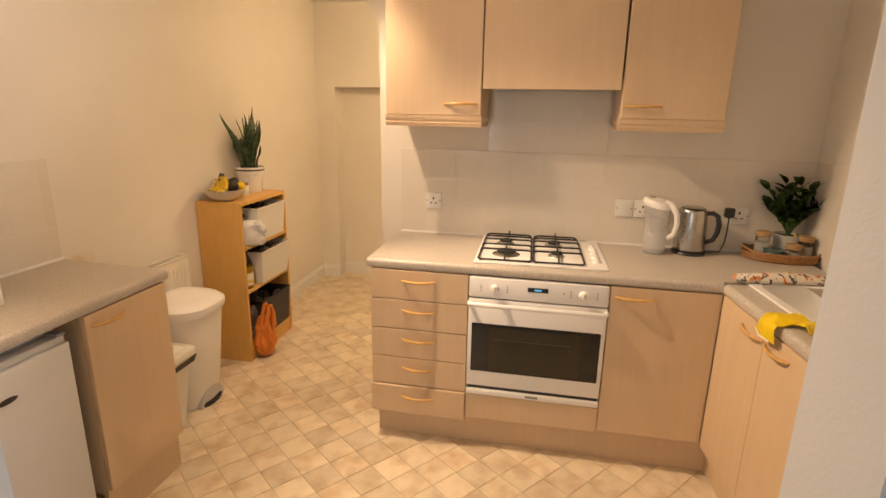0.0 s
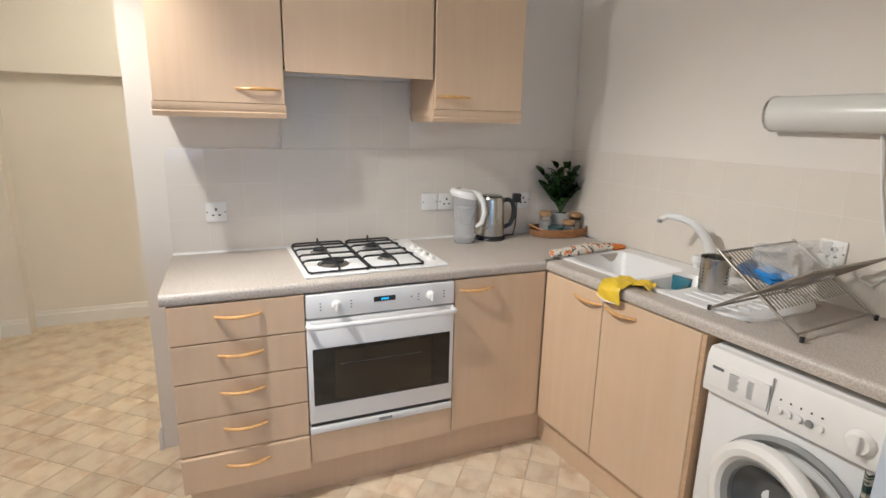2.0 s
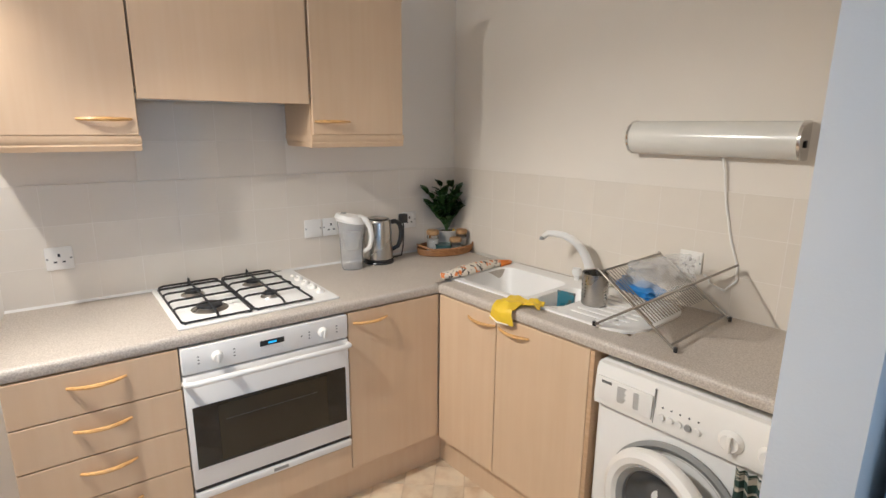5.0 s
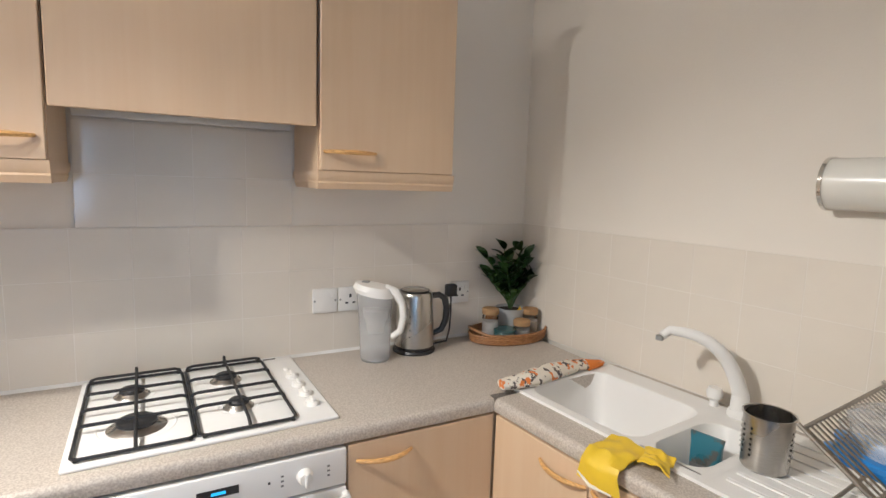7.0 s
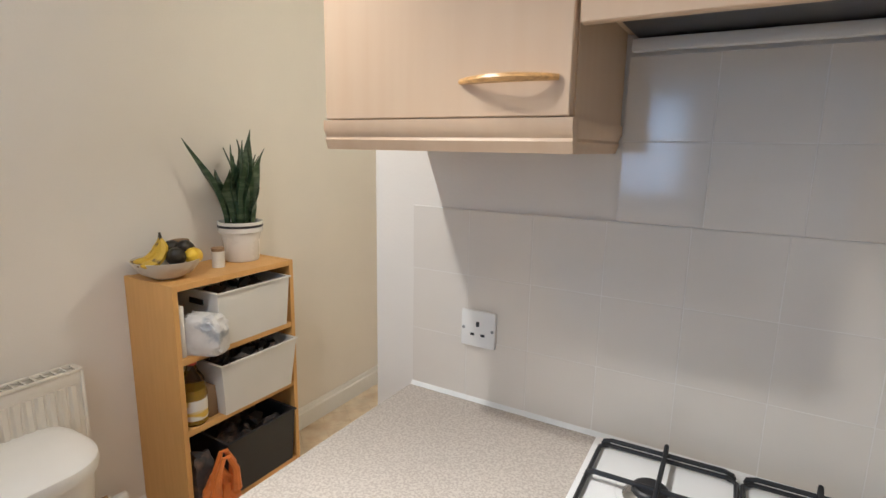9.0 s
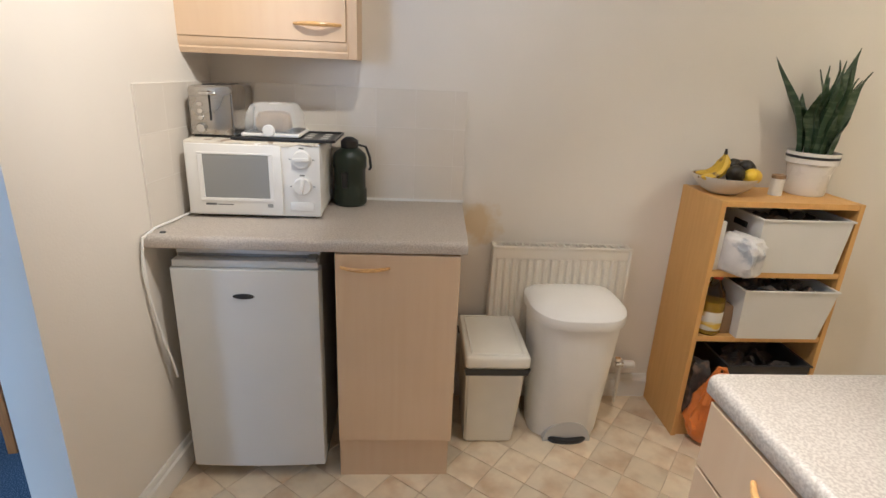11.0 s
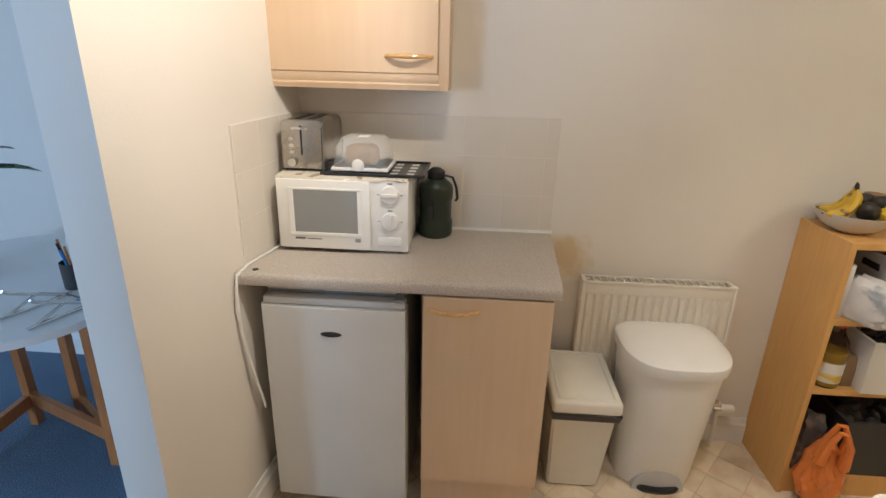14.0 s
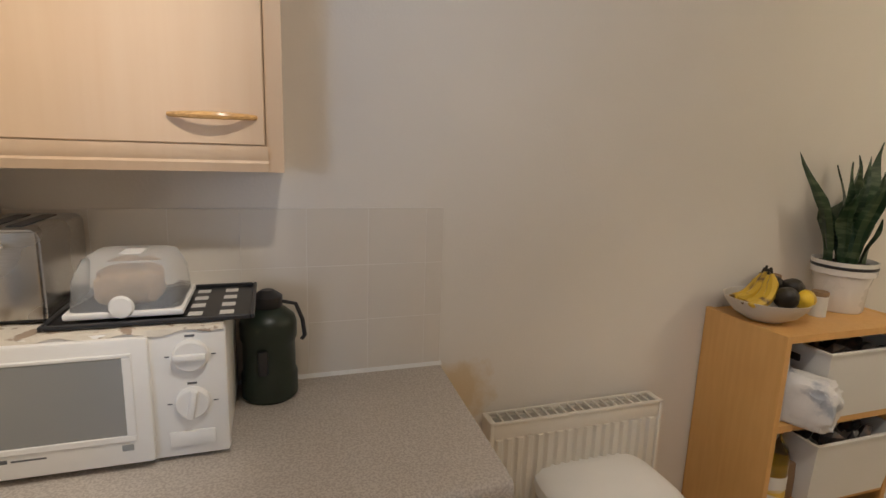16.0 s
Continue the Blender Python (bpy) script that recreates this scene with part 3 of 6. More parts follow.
def basin(bm, x0, x1, y0, y1, top, depth, r=0.05, slope=0.02):
    """An open bowl with rounded corners and a curved bottom edge."""
    def ring(inset, z, rr):
        out = []
        for cx, cy, a0 in ((x1 - inset - rr, y1 - inset - rr, 0), (x0 + inset + rr, y1 - inset - rr, 90), (x0 + inset + rr, y0 + inset + rr, 180), (x1 - inset - rr, y0 + inset + rr, 270)):
            for a in arc(5, a0, a0 + 90):
                out.append(bm.verts.new((cx + rr * math.cos(a), cy + rr * math.sin(a), z)))
        return out
    rings = [ring(-0.0125, top, 0.0006), ring(-0.012, top, r + 0.012), ring(-0.004, top - 0.002, r + 0.004), ring(0.0, top - 0.01, r), ring(slope, top - depth + 0.03, r), ring(slope + 0.01, top - depth + 0.008, r), ring(slope + 0.03, top - depth, r * 0.8)]
    for a, b in zip(rings, rings[1:]):
        n = len(a)
        for k in range(n):
            bm.faces.new((a[k], b[k], b[(k + 1) % n], a[(k + 1) % n]))
    bm.faces.new(rings[-1])
    return rings


SX0, SX1, SY0, SY1, SZ = -0.03, 0.865, 0.092, 0.520, CT + 0.008
rim = bmesh.new()
B1, B2 = (0.0, 0.365, 0.130, 0.435), (0.405, 0.53, 0.135, 0.40)
# the flat rim is made of strips around the bowls
def strip(x0, x1, y0, y1):
    box(rim, x0, x1, y0, y1, CT - 0.004, SZ)
strip(SX0, SX1 - 0.30, SY0, 0.118)
strip(SX0, SX1 - 0.30, 0.447, SY1)
strip(SX0, B1[0] - 0.012, 0.118, 0.447)
strip(B1[1] + 0.012, B2[0] - 0.012, 0.118, 0.447)
strip(B2[0] - 0.012, B2[1] + 0.012, 0.412, 0.447)
strip(B2[1] + 0.012, SX1 - 0.30, 0.118, 0.447)
bmesh.ops.remove_doubles(rim, verts=rim.verts[:], dist=0.0005)
part("rim", rim, M["white"], sink)
for b, dep, nm in ((B1, 0.165, "main_bowl"), (B2, 0.11, "half_bowl")):
    bb = bmesh.new()
    basin(bb, b[0], b[1], b[2], b[3], SZ, dep)
    bowl = part(nm, bb, M["white"], sink)
    cx, cy = (b[0] + b[1]) / 2, (b[2] + b[3]) / 2
    part("drain", lathe(bmesh.new(), [(0, SZ - dep + 0.002), (0.03, SZ - dep + 0.003), (0.04, SZ - dep + 0.002), (0.042, SZ - dep)], 20, cx, cy), M["chrome"], bowl)
db = bmesh.new()
pts = [(SX1 - 0.301, SY0)]
pts += [(SX1 - 0.12 + 0.12 * math.sin(a), SY0 + 0.12 - 0.12 * math.cos(a)) for a in arc(8, 0, 90)]
pts += [(SX1 - 0.12 + 0.12 * math.cos(a), SY1 - 0.12 + 0.12 * math.sin(a)) for a in arc(8, 0, 90)] + [(SX1 - 0.301, SY1)]
prism(db, pts, CT - 0.004, SZ)
drainer = part("drainer", db, M["white"], sink)
for i in range(8):
    y = SY0 + 0.06 + i * 0.044
    part("rib", B(SX1 - 0.285, SX1 - 0.05 - 0.01 * abs(i - 3.5), y - 0.006, y + 0.006, SZ, SZ + 0.003, 0.0028, 1), M["white"], drainer)
tap = thing("tap", SINK @ pose(0.432, 0.490, SZ), "white swan-neck mixer tap with round knob levers", "tap")
tb = bmesh.new()
sp = [(0, 0, 0.0), (0.0, 0.0, 0.06)]
for k in range(9):
    u = k / 8
    sp.append((-0.15 * u + 0.03 * math.sin(u * 3.14), -0.11 * u * u ** 0.2, 0.06 + 0.155 * math.sin(min(1.0, u * 1.12) * math.pi / 2)))
sp.append((sp[-1][0] - 0.012, sp[-1][1] - 0.018, sp[-1][2] - 0.016))
tube(tb, sp, [0.024, 0.022] + [0.021 - 0.001 * k for k in range(9)] + [0.012], 14)
part("spout", tb, M["white"], tap)
part("nozzle", lathe(bmesh.new(), [(0, 0), (0.0105, 0), (0.0105, 0.012), (0, 0.012)], 14), M["grey_plastic"], tap, m=pose(sp[-1][0] - 0.004, sp[-1][1] - 0.004, sp[-1][2] - 0.012))
part("base", lathe(bmesh.new(), [(0.028, 0), (0.030, 0.008), (0.026, 0.02), (0, 0.02)], 20), M["white"], tap)
for s in (-1, 1):
    kn = part("knob", lathe(bmesh.new(), [(0, 0.055), (0.017, 0.053), (0.022, 0.04), (0.020, 0.025), (0.011, 0.016), (0.012, 0.0)], 16), M["white"], tap, m=pose(s * 0.075, 0.012, 0.0))

# ---- washing machine ----
M["door_glass"] = mat("grey_door_glass", (0.085, 0.09, 0.095), 0.07, vary=0.2, vary_scale=9)
wm = thing("washing_machine", SINK @ pose(0.800, 0.0, 0), "white front-loading washing machine with open porthole door ajar", "washing machine")
WMW, WMH = 0.595, 0.845
part("body", B(0, WMW, 0.018, 0.53, 0.02, WMH, 0.012, 3), M["white"], wm)
cp = bmesh.new()
prism(cp, [(0.02, 0.70), (0.02, WMH - 0.004), (0.004, WMH - 0.008), (-0.006, WMH - 0.03), (-0.012, 0.72), (-0.008, 0.70)], 0.002, WMW - 0.002, "x")
part("control_panel", cp, M["white_plastic"], wm)
part("drawer", B(0.012, 0.20, -0.017, -0.006, 0.722, 0.80, 0.003, 2), M["white_plastic"], wm, "detergent drawer")
part("seam", B(0.203, 0.206, -0.0125, -0.008, 0.715, 0.825), M["grey_plastic"], wm)
part("badge", B(0.03, 0.065, -0.0185, -0.0168, 0.782, 0.791), M["print"], wm)
for i in range(9):
    part("print_line", B(0.085, 0.115 - 0.004 * (i % 3), -0.0178, -0.0168, 0.785 - i * 0.006, 0.7875 - i * 0.006), M["print"], wm)
    part("print_line", B(0.14, 0.158 - 0.003 * (i % 2), -0.0178, -0.0168, 0.785 - i * 0.006, 0.7875 - i * 0.006), M["print"], wm)
for i in range(5):
    part("button", lathe(bmesh.new(), [(0, 0.006), (0.009, 0.0055), (0.0105, 0.0), (0, 0)], 16), M["white_plastic"] if i != 3 else M["grey_plastic"], wm, m=pose(0.23 + 0.026 * i, -0.0125, 0.745, 90))
    part("lamp", B(0.228 + 0.026 * i, 0.232 + 0.026 * i, -0.0115, -0.009, 0.772, 0.776), M["black_plastic"], wm)
for kx, kr in ((0.422, 0.032), (0.518, 0.030)):
    k = part("dial", lathe(bmesh.new(), [(0, 0.012), (kr * 0.75, 0.014), (kr * 0.82, 0.009), (kr, 0.004), (kr * 1.05, 0), (0, 0)], 28), M["white_plastic"], wm, m=pose(kx, -0.0112, 0.757, 90))
    part("grip", B(-0.006, 0.006, -kr * 0.75, kr * 0.75, 0.010, 0.026, 0.003), M["white_plastic"], k)
PC = (0.278, 0.452)
ring = lathe(bmesh.new(), [(0.205, 0.0), (0.208, 0.012), (0.195, 0.018), (0.180, 0.010), (0.165, -0.02)], 40)
part("porthole", ring, M["grey_plastic"], wm, "grey porthole surround", pose(PC[0], 0.016, PC[1], 90))
part("drum", lathe(bmesh.new(), [(0.166, 0.0), (0.168, -0.10), (0.15, -0.2), (0, -0.21)], 36), M["steel"], wm, m=pose(PC[0], 0.016, PC[1], 90))
pd = part("porthole_door", lathe(bmesh.new(), [(0.142, 0.03), (0.152, 0.042), (0.170, 0.046), (0.188, 0.036), (0.192, 0.018), (0.185, 0.0), (0.144, 0.0), (0.142, 0.03)], 44), M["white_plastic"], wm, "white ring door", pose(PC[0] - 0.19, 0.005, PC[1], 90, 0, 0) @ pose(0, 0, 0, 0, -14, 0) @ pose(0.19, 0, 0) @ Matrix.Scale(1.04, 4))
part("door_glass", lathe(bmesh.new(), [(0.143, 0.022), (0.132, 0.018), (0.098, -0.03), (0.06, -0.045), (0, -0.05)], 36), M["door_glass"], pd, "dark bowl glass")
part("inner_ring", lathe(bmesh.new(), [(0.145, 0.028), (0.140, 0.034), (0.126, 0.022), (0.124, 0.010), (0.143, 0.008)], 40), M["grey_plastic"], pd, "grey inner ring")
part("door_handle", B(-0.02, 0.02, -0.185, -0.13, 0.038, 0.052, 0.006), M["grey_plastic"], pd)
foot = [(0.05, 0.08), (0.545, 0.08), (0.05, 0.48), (0.545, 0.48)]
for fx, fy in foot:
    part("foot", lathe(bmesh.new(), [(0, 0), (0.02, 0), (0.02, 0.015), (0.01, 0.02), (0, 0.022)], 12), M["black_plastic"], wm, m=pose(fx, fy, 0))

# ---- fridge ----
M["fridge"] = mat("fridge_enamel", (0.69, 0.69, 0.675), 0.35, vary=0.03, vary_scale=3)
fr = thing("fridge", WEST, "white under-counter larder fridge with flat door", "fridge")
part("body", B(0.70, 1.150, 0.075, 0.50, 0.03, 0.838, 0.006), M["grey_plastic"], fr, "dark grey side")
fd = bmesh.new()
prism(fd, [(0.696, 0.072), (0.696, 0.028), (0.70, 0.018), (0.81, 0.012), (0.925, 0.010), (1.04, 0.012), (1.15, 0.018), (1.154, 0.028), (1.154, 0.072)], 0.055, 0.80, "z")
fdo = part("door", fd, M["fridge"], fr)
part("handle_lip", B(0.70, 1.15, 0.03, 0.073, 0.80, 0.826, 0.006), M["fridge"], fdo)
part("top", B(0.70, 1.15, 0.074, 0.50, 0.832, 0.846, 0.004), M["white"], fr)
part("hinge", B(1.115, 1.145, 0.02, 0.075, 0.827, 0.838, 0.003), M["grey_plastic"], fdo)
part("badge", lathe(bmesh.new(), [(0, 0.003), (0.03, 0.0025), (0.034, 0.0), (0, 0)], 24, sy=0.28), M["black_plastic"], fdo, "dark oval badge", pose(0.918, 0.0095, 0.713, 90))
for fx in (0.74, 1.11):
    for fy in (0.12, 0.46):
        part("foot", lathe(bmesh.new(), [(0, 0), (0.016, 0), (0.016, 0.02), (0.008, 0.032), (0, 0.033)], 10), M["black_plastic"], fr, m=pose(fx, fy, 0))


# ---- shelf unit and what stands on it ----
SX, SY, SW, SD, SH = -1.740, 2.553, 0.546, 0.290, 1.014
SHELF = pose(SX, SY, 0, 0, 0, 90)                # x along the wall, y into it
shelf = thing("bookcase", SHELF, "low beech veneer bookcase with filled shelves", "bookcase")
for x0 in (0.0, SW - 0.02):
    part("side", B(x0, x0 + 0.02, 0.0, SD, 0.0, SH, 0.0012, 1), M["beech"], shelf)
part("top", B(0.0205, SW - 0.0205, 0.002, SD - 0.01, SH - 0.022, SH - 0.001), M["beech"], shelf)
LV = [0.105, 0.468, 0.742]
for z in LV:
    part("shelf", B(0.0205, SW - 0.0205, 0.003, SD - 0.01, z - 0.022, z), M["beech"], shelf)
part("plinth", B(0.0205, SW - 0.0205, 0.01, 0.028, 0.0, 0.082), M["beech"], shelf)
part("back", B(0.0205, SW - 0.0205, SD - 0.009, SD - 0.004, 0.08, SH - 0.03), M["beech"], shelf)

M["box_white"] = mat("white_storage_plastic", (0.74, 0.72, 0.68), 0.5, vary=0.03, bump=0.1, bump_scale=150)
M["box_dark"] = mat("dark_storage_plastic", (0.035, 0.035, 0.037), 0.5, vary=0.1)
M["jumble_dark"] = mat("dark_packets", (0.05, 0.045, 0.045), 0.5, grain=(30, (0.16, 0.10, 0.07), (0.5, 0.7)), vary=0.3, vary_scale=25)
M["cardboard"] = mat("brown_cardboard", (0.30, 0.19, 0.10), 0.85, vary=0.1, bump=0.1)
M["paper_white"] = mat("white_paper_bag", (0.70, 0.68, 0.66), 0.6, grain=(16, (0.40, 0.42, 0.46), (0.54, 0.66)), vary=0.1, vary_scale=16, bump=0.4, bump_scale=40)
M["oil"] = mat("cooking_oil", (0.42, 0.25, 0.02), 0.15, vary=0.04)
M["label_yellow"] = mat("yellow_label", (0.70, 0.47, 0.06), 0.5, grain=(20, (0.72, 0.69, 0.62), (0.42, 0.47)), stretch=(0.2, 0.2, 1), vary=0.05)
M["red"] = mat("red_cap", (0.55, 0.05, 0.03), 0.4, vary=0.05)
M["orange_bag"] = mat("orange_carrier_bag", (0.72, 0.21, 0.04), 0.32, vary=0.14, vary_scale=12, bump=0.5, bump_scale=35)


def open_box(name, m, w, d, h, material, label, taper=0.012, hole=False, fill=None):
    """An open storage box with sloping thin sides and a rim."""
    t = thing(name, m, label, "storage box", "storage boxes on the bookcase")
    bm = bmesh.new()
    def ring(ins, z):
        return [bm.verts.new(p) for p in ((ins, ins, z), (w - ins, ins, z), (w - ins, d - ins, z), (ins, d - ins, z))]
    r = [ring(taper, 0), ring(0, h), ring(-0.006, h), ring(-0.006, h + 0.006), ring(0.005, h + 0.006), ring(taper + 0.005, 0.006)]
    for a, b in zip(r, r[1:]):
        for k in range(4):
            bm.faces.new((a[k], a[(k + 1) % 4], b[(k + 1) % 4], b[k]))
    bm.faces.new(r[0][::-1])
    bm.faces.new(r[-1])
    part("box", bm, material, t)
    if hole:
        part("hand_hole", B(-0.0035, 0.004, d / 2 - 0.04, d / 2 + 0.04, h - 0.052, h - 0.03, 0.0015, 1), M["black_plastic"], t, "dark hand hole")
    if fill:
        fb = bmesh.new()
        for i in range(26):
            s = random.uniform(0.03, 0.06)
            mm = pose(random.uniform(0.04, w - 0.04), random.uniform(0.04, d - 0.04), h - random.uniform(0.02, 0.07), random.uniform(0, 360), random.uniform(0, 360), 0) @ Matrix.Diagonal((s, s * 0.7, s * 0.4, 1))
            bmesh.ops.create_icosphere(fb, subdivisions=1, radius=1, matrix=mm)
        tagged(part("packet_filling", fb, fill, t, "loose dark packets"), kind="stuff")
    return t


open_box("storage_box", SHELF @ pose(0.165, -0.012, LV[2]), 0.345, 0.26, 0.205, M["box_white"], "white plastic storage box full of packets", hole=True, fill=M["jumble_dark"])
open_box("storage_box", SHELF @ pose(0.15, -0.03, LV[1]), 0.37, 0.28, 0.205, M["box_white"], "white plastic storage box set askew on the shelf", fill=M["jumble_dark"], taper=0.02)
open_box("storage_box", SHELF @ pose(0.17, -0.01, LV[0]), 0.345, 0.26, 0.235, M["box_dark"], "dark grey plastic storage box on the bottom shelf", fill=M["jumble_dark"])
solid("box_file", B(0.03, 0.05, 0.02, 0.22, LV[2], LV[2] + 0.19, 0.002), M["box_white"], SHELF, "slim white card box on the top shelf", "box")


def crumpled(name, m, sx, sy, sz, material, label, category, amp=0.12, sub=3, seed=0.0, freq=3.0, flat=True):
    """A soft packed body: a ball squared off, flattened underneath and creased."""
    bm = bmesh.new()
    bmesh.ops.create_icosphere(bm, subdivisions=sub, radius=1)
    for v in bm.verts:
        c = v.co.copy()
        for k in range(3):
            c[k] = math.copysign(abs(c[k]) ** 0.6, c[k])
        c *= 1 + amp * noise.noise(v.co * freq + Vector((seed, seed * 2, 0))) + amp * 0.5 * noise.noise(v.co * freq * 3.1 + Vector((seed, 0, 5)))
        c = Vector((c.x * sx, c.y * sy, (max(c.z, -0.8) + 0.8) * sz))
        v.co = c
    return solid(name, bm, material, m, label, category)


fbag = crumpled("flour_bag", SHELF @ pose(0.112, 0.010, LV[2], 0, 0, 24), 0.052, 0.085, 0.082, M["paper_white"], "white folded flour bag lying on the shelf", "bag", 0.16, 4, 2.0)
ftop = crumpled("folded_top", pose(0.055, -0.035, 0.0, -10, 25, 10), 0.055, 0.02, 0.055, M["paper_white"], "", "", 0.2, 3, 7.0)
ftop.parent = fbag

oil = thing("oil_bottle", SHELF @ pose(0.08, 0.05, LV[1]) @ Matrix.Scale(1.15, 4), "clear bottle of yellow cooking oil with red cap", "bottle")
part("bottle", lathe(bmesh.new(), [(0, 0.002), (0.036, 0.0), (0.040, 0.006), (0.040, 0.13), (0.034, 0.155), (0.016, 0.185), (0.015, 0.205), (0, 0.205)], 24), M["clear"], oil)
part("oil", lathe(bmesh.new(), [(0, 0.005), (0.0375, 0.005), (0.0375, 0.12), (0, 0.12)], 24), M["oil"], oil, "yellow oil")
part("cap", lathe(bmesh.new(), [(0.0175, 0.2), (0.0175, 0.222), (0.015, 0.225), (0, 0.225)], 18), M["red"], oil, "red screw cap")
part("label", lathe(bmesh.new(), [(0.0408, 0.02), (0.0412, 0.022), (0.0412, 0.085), (0.0408, 0.087)], 24), M["label_yellow"], oil, "yellow and white label")
solid("carton", B(0.125, 0.165, 0.03, 0.2, LV[1], LV[1] + 0.12, 0.002), M["cardboard"], SHELF @ pose(0.0, 0, 0, 0, 0, 0), "brown cardboard carton beside the oil bottle", "carton")

# orange carrier bag slumped out of the bottom shelf
bag = thing("carrier_bag", SHELF @ pose(0.112, -0.035, 0.0) @ Matrix.Scale(0.9, 4), "slumped orange plastic carrier bag with loop handles", "carrier bag")
bm = bmesh.new()
bmesh.ops.create_icosphere(bm, subdivisions=4, radius=1)
for v in bm.verts:
    c = v.co.copy()
    n1 = noise.noise(v.co * 2.2) * 0.22 + noise.noise(v.co * 6.0) * 0.20
    w = 1.0 + n1
    z = (c.z + 1) / 2
    squeeze = 1.0 - 0.35 * z
    v.co = Vector((c.x * 0.098 * w * squeeze, c.y * 0.088 * w * squeeze + 0.02 * z, max(0.0, z + 0.05 * n1) * 0.31))
part("bag", bm, M["orange_bag"], bag)
for s in (-1, 1):
    hb = bmesh.new()
    tube(hb, [(s * 0.012 - 0.045, s * 0.025 - 0.02, 0.24), (s * 0.012 - 0.04, s * 0.025 - 0.03, 0.32), (s * 0.012 - 0.012, s * 0.025 - 0.035, 0.395), (s * 0.012 + 0.012, s * 0.025 - 0.035, 0.39), (s * 0.012 + 0.045, s * 0.025 - 0.03, 0.32), (s * 0.012 + 0.05, s * 0.025 - 0.02, 0.22)], [0.022, 0.014, 0.010, 0.010, 0.016, 0.024], 8)
    part("handle", hb, M["orange_bag"], bag)
crumpled("food_packet", SHELF @ pose(0.08, 0.05, LV[0], 0, 0, 0), 0.05, 0.05, 0.13, M["jumble_dark"], "dark red food packet on the bottom shelf", "packet", 0.2, 3, 4.0)

# fruit bowl
M["stoneware"] = mat("cream_stoneware", (0.62, 0.57, 0.50), 0.35, vary=0.05, vary_scale=12)
M["banana"] = mat("banana_skin", (0.62, 0.40, 0.03), 0.5, grain=(22, (0.16, 0.09, 0.03), (0.52, 0.64)), vary=0.1, vary_scale=14)
M["avocado"] = mat("avocado_skin", (0.025, 0.02, 0.015), 0.5, bump=0.8, bump_scale=90, vary=0.2, vary_scale=20)
M["lemon"] = mat("lemon_skin", (0.80, 0.52, 0.03), 0.4, bump=0.3, bump_scale=160, vary=0.05)
TOPZ = SH
bowl = solid("fruit_bowl", lathe(bmesh.new(), [(0, 0.003), (0.055, 0.0), (0.062, 0.004), (0.10, 0.022), (0.128, 0.052), (0.138, 0.070), (0.133, 0.070), (0.122, 0.050), (0.095, 0.026), (0.05, 0.012), (0, 0.010)], 40), M["stoneware"], pose(-1.885, 2.632, TOPZ) @ Matrix.Diagonal((0.86, 0.86, 0.98, 1)), "shallow cream stoneware fruit bowl on the bookcase", "bowl")


def banana(m, n):
    bm = bmesh.new()
    pts, rs = [], []
    for k in range(12):
        a = radians(-55 + 110 * k / 11)
        pts.append((0.082 * math.sin(a), 0, 0.10 * (1 - math.cos(a))))
        e = min(k, 11 - k)
        rs.append(min(0.017, 0.005 + 0.006 * e))
    tube(bm, pts, rs, 7)
    b = solid("banana", bm, M["banana"], m, "ripe yellow banana with brown flecks in the bowl", "banana", "fruit in the bowl")
    tip = bmesh.new()
    tube(tip, [pts[-1], (pts[-1][0] + 0.012, 0, pts[-1][2] + 0.016)], 0.0045, 6)
    part("stem", tip, M["avocado"], b)


for n in range(4):
    banana(pose(-1.922 + 0.026 * n, 2.594 - 0.003 * n, TOPZ + 0.074 + 0.007 * (n % 2), 20 - 12 * n, -34 - 3 * n, 84 + 5 * n) @ Matrix.Scale(0.9, 4), n)
for px, py, pz, r in ((-1.822, 2.630, 0.084, 0.034), (-1.850, 2.684, 0.100, 0.034), (-1.90, 2.665, 0.095, 0.036), (-1.935, 2.700, 0.080, 0.033)):
    solid("avocado", lathe(bmesh.new(), [(0, -r * 1.1), (r * 0.7, -r * 0.9), (r, -r * 0.2), (r * 0.85, r * 0.5), (r * 0.5, r * 1.1), (0, r * 1.35)], 18), M["avocado"], pose(px, py, TOPZ + pz, 60, 20, 40), "dark ripe avocado in the bowl", "avocado", "fruit in the bowl")
solid("lemon", lathe(bmesh.new(), [(0, -0.042), (0.008, -0.037), (0.026, -0.022), (0.030, 0), (0.026, 0.022), (0.008, 0.037), (0, 0.042)], 18), M["lemon"], pose(-1.815, 2.692, TOPZ + 0.078, 80, 0, 30), "yellow lemon in the bowl", "lemon", "fruit in the bowl")


def spice_jar(x, y, r, h, label):
    j = thing("jar", pose(x, y, TOPZ), label, "jar", "jars on the bookcase")
    part("body", lathe(bmesh.new(), [(0, 0), (r, 0), (r, h * 0.78), (r * 0.9, h * 0.82), (0, h * 0.82)], 20), M["label_yellow"], j, "yellow contents")
    part("lid", lathe(bmesh.new(), [(r * 0.95, h * 0.82), (r, h * 0.84), (r, h), (0, h)], 20), M["cardboard"], j, "brown lid")


spice_jar(-1.875, 2.838, 0.024, 0.078, "small jar of yellow spice with a brown lid")
spice_jar(-1.985, 2.755, 0.032, 0.11, "glass jar with a brown lid behind the fruit bowl")

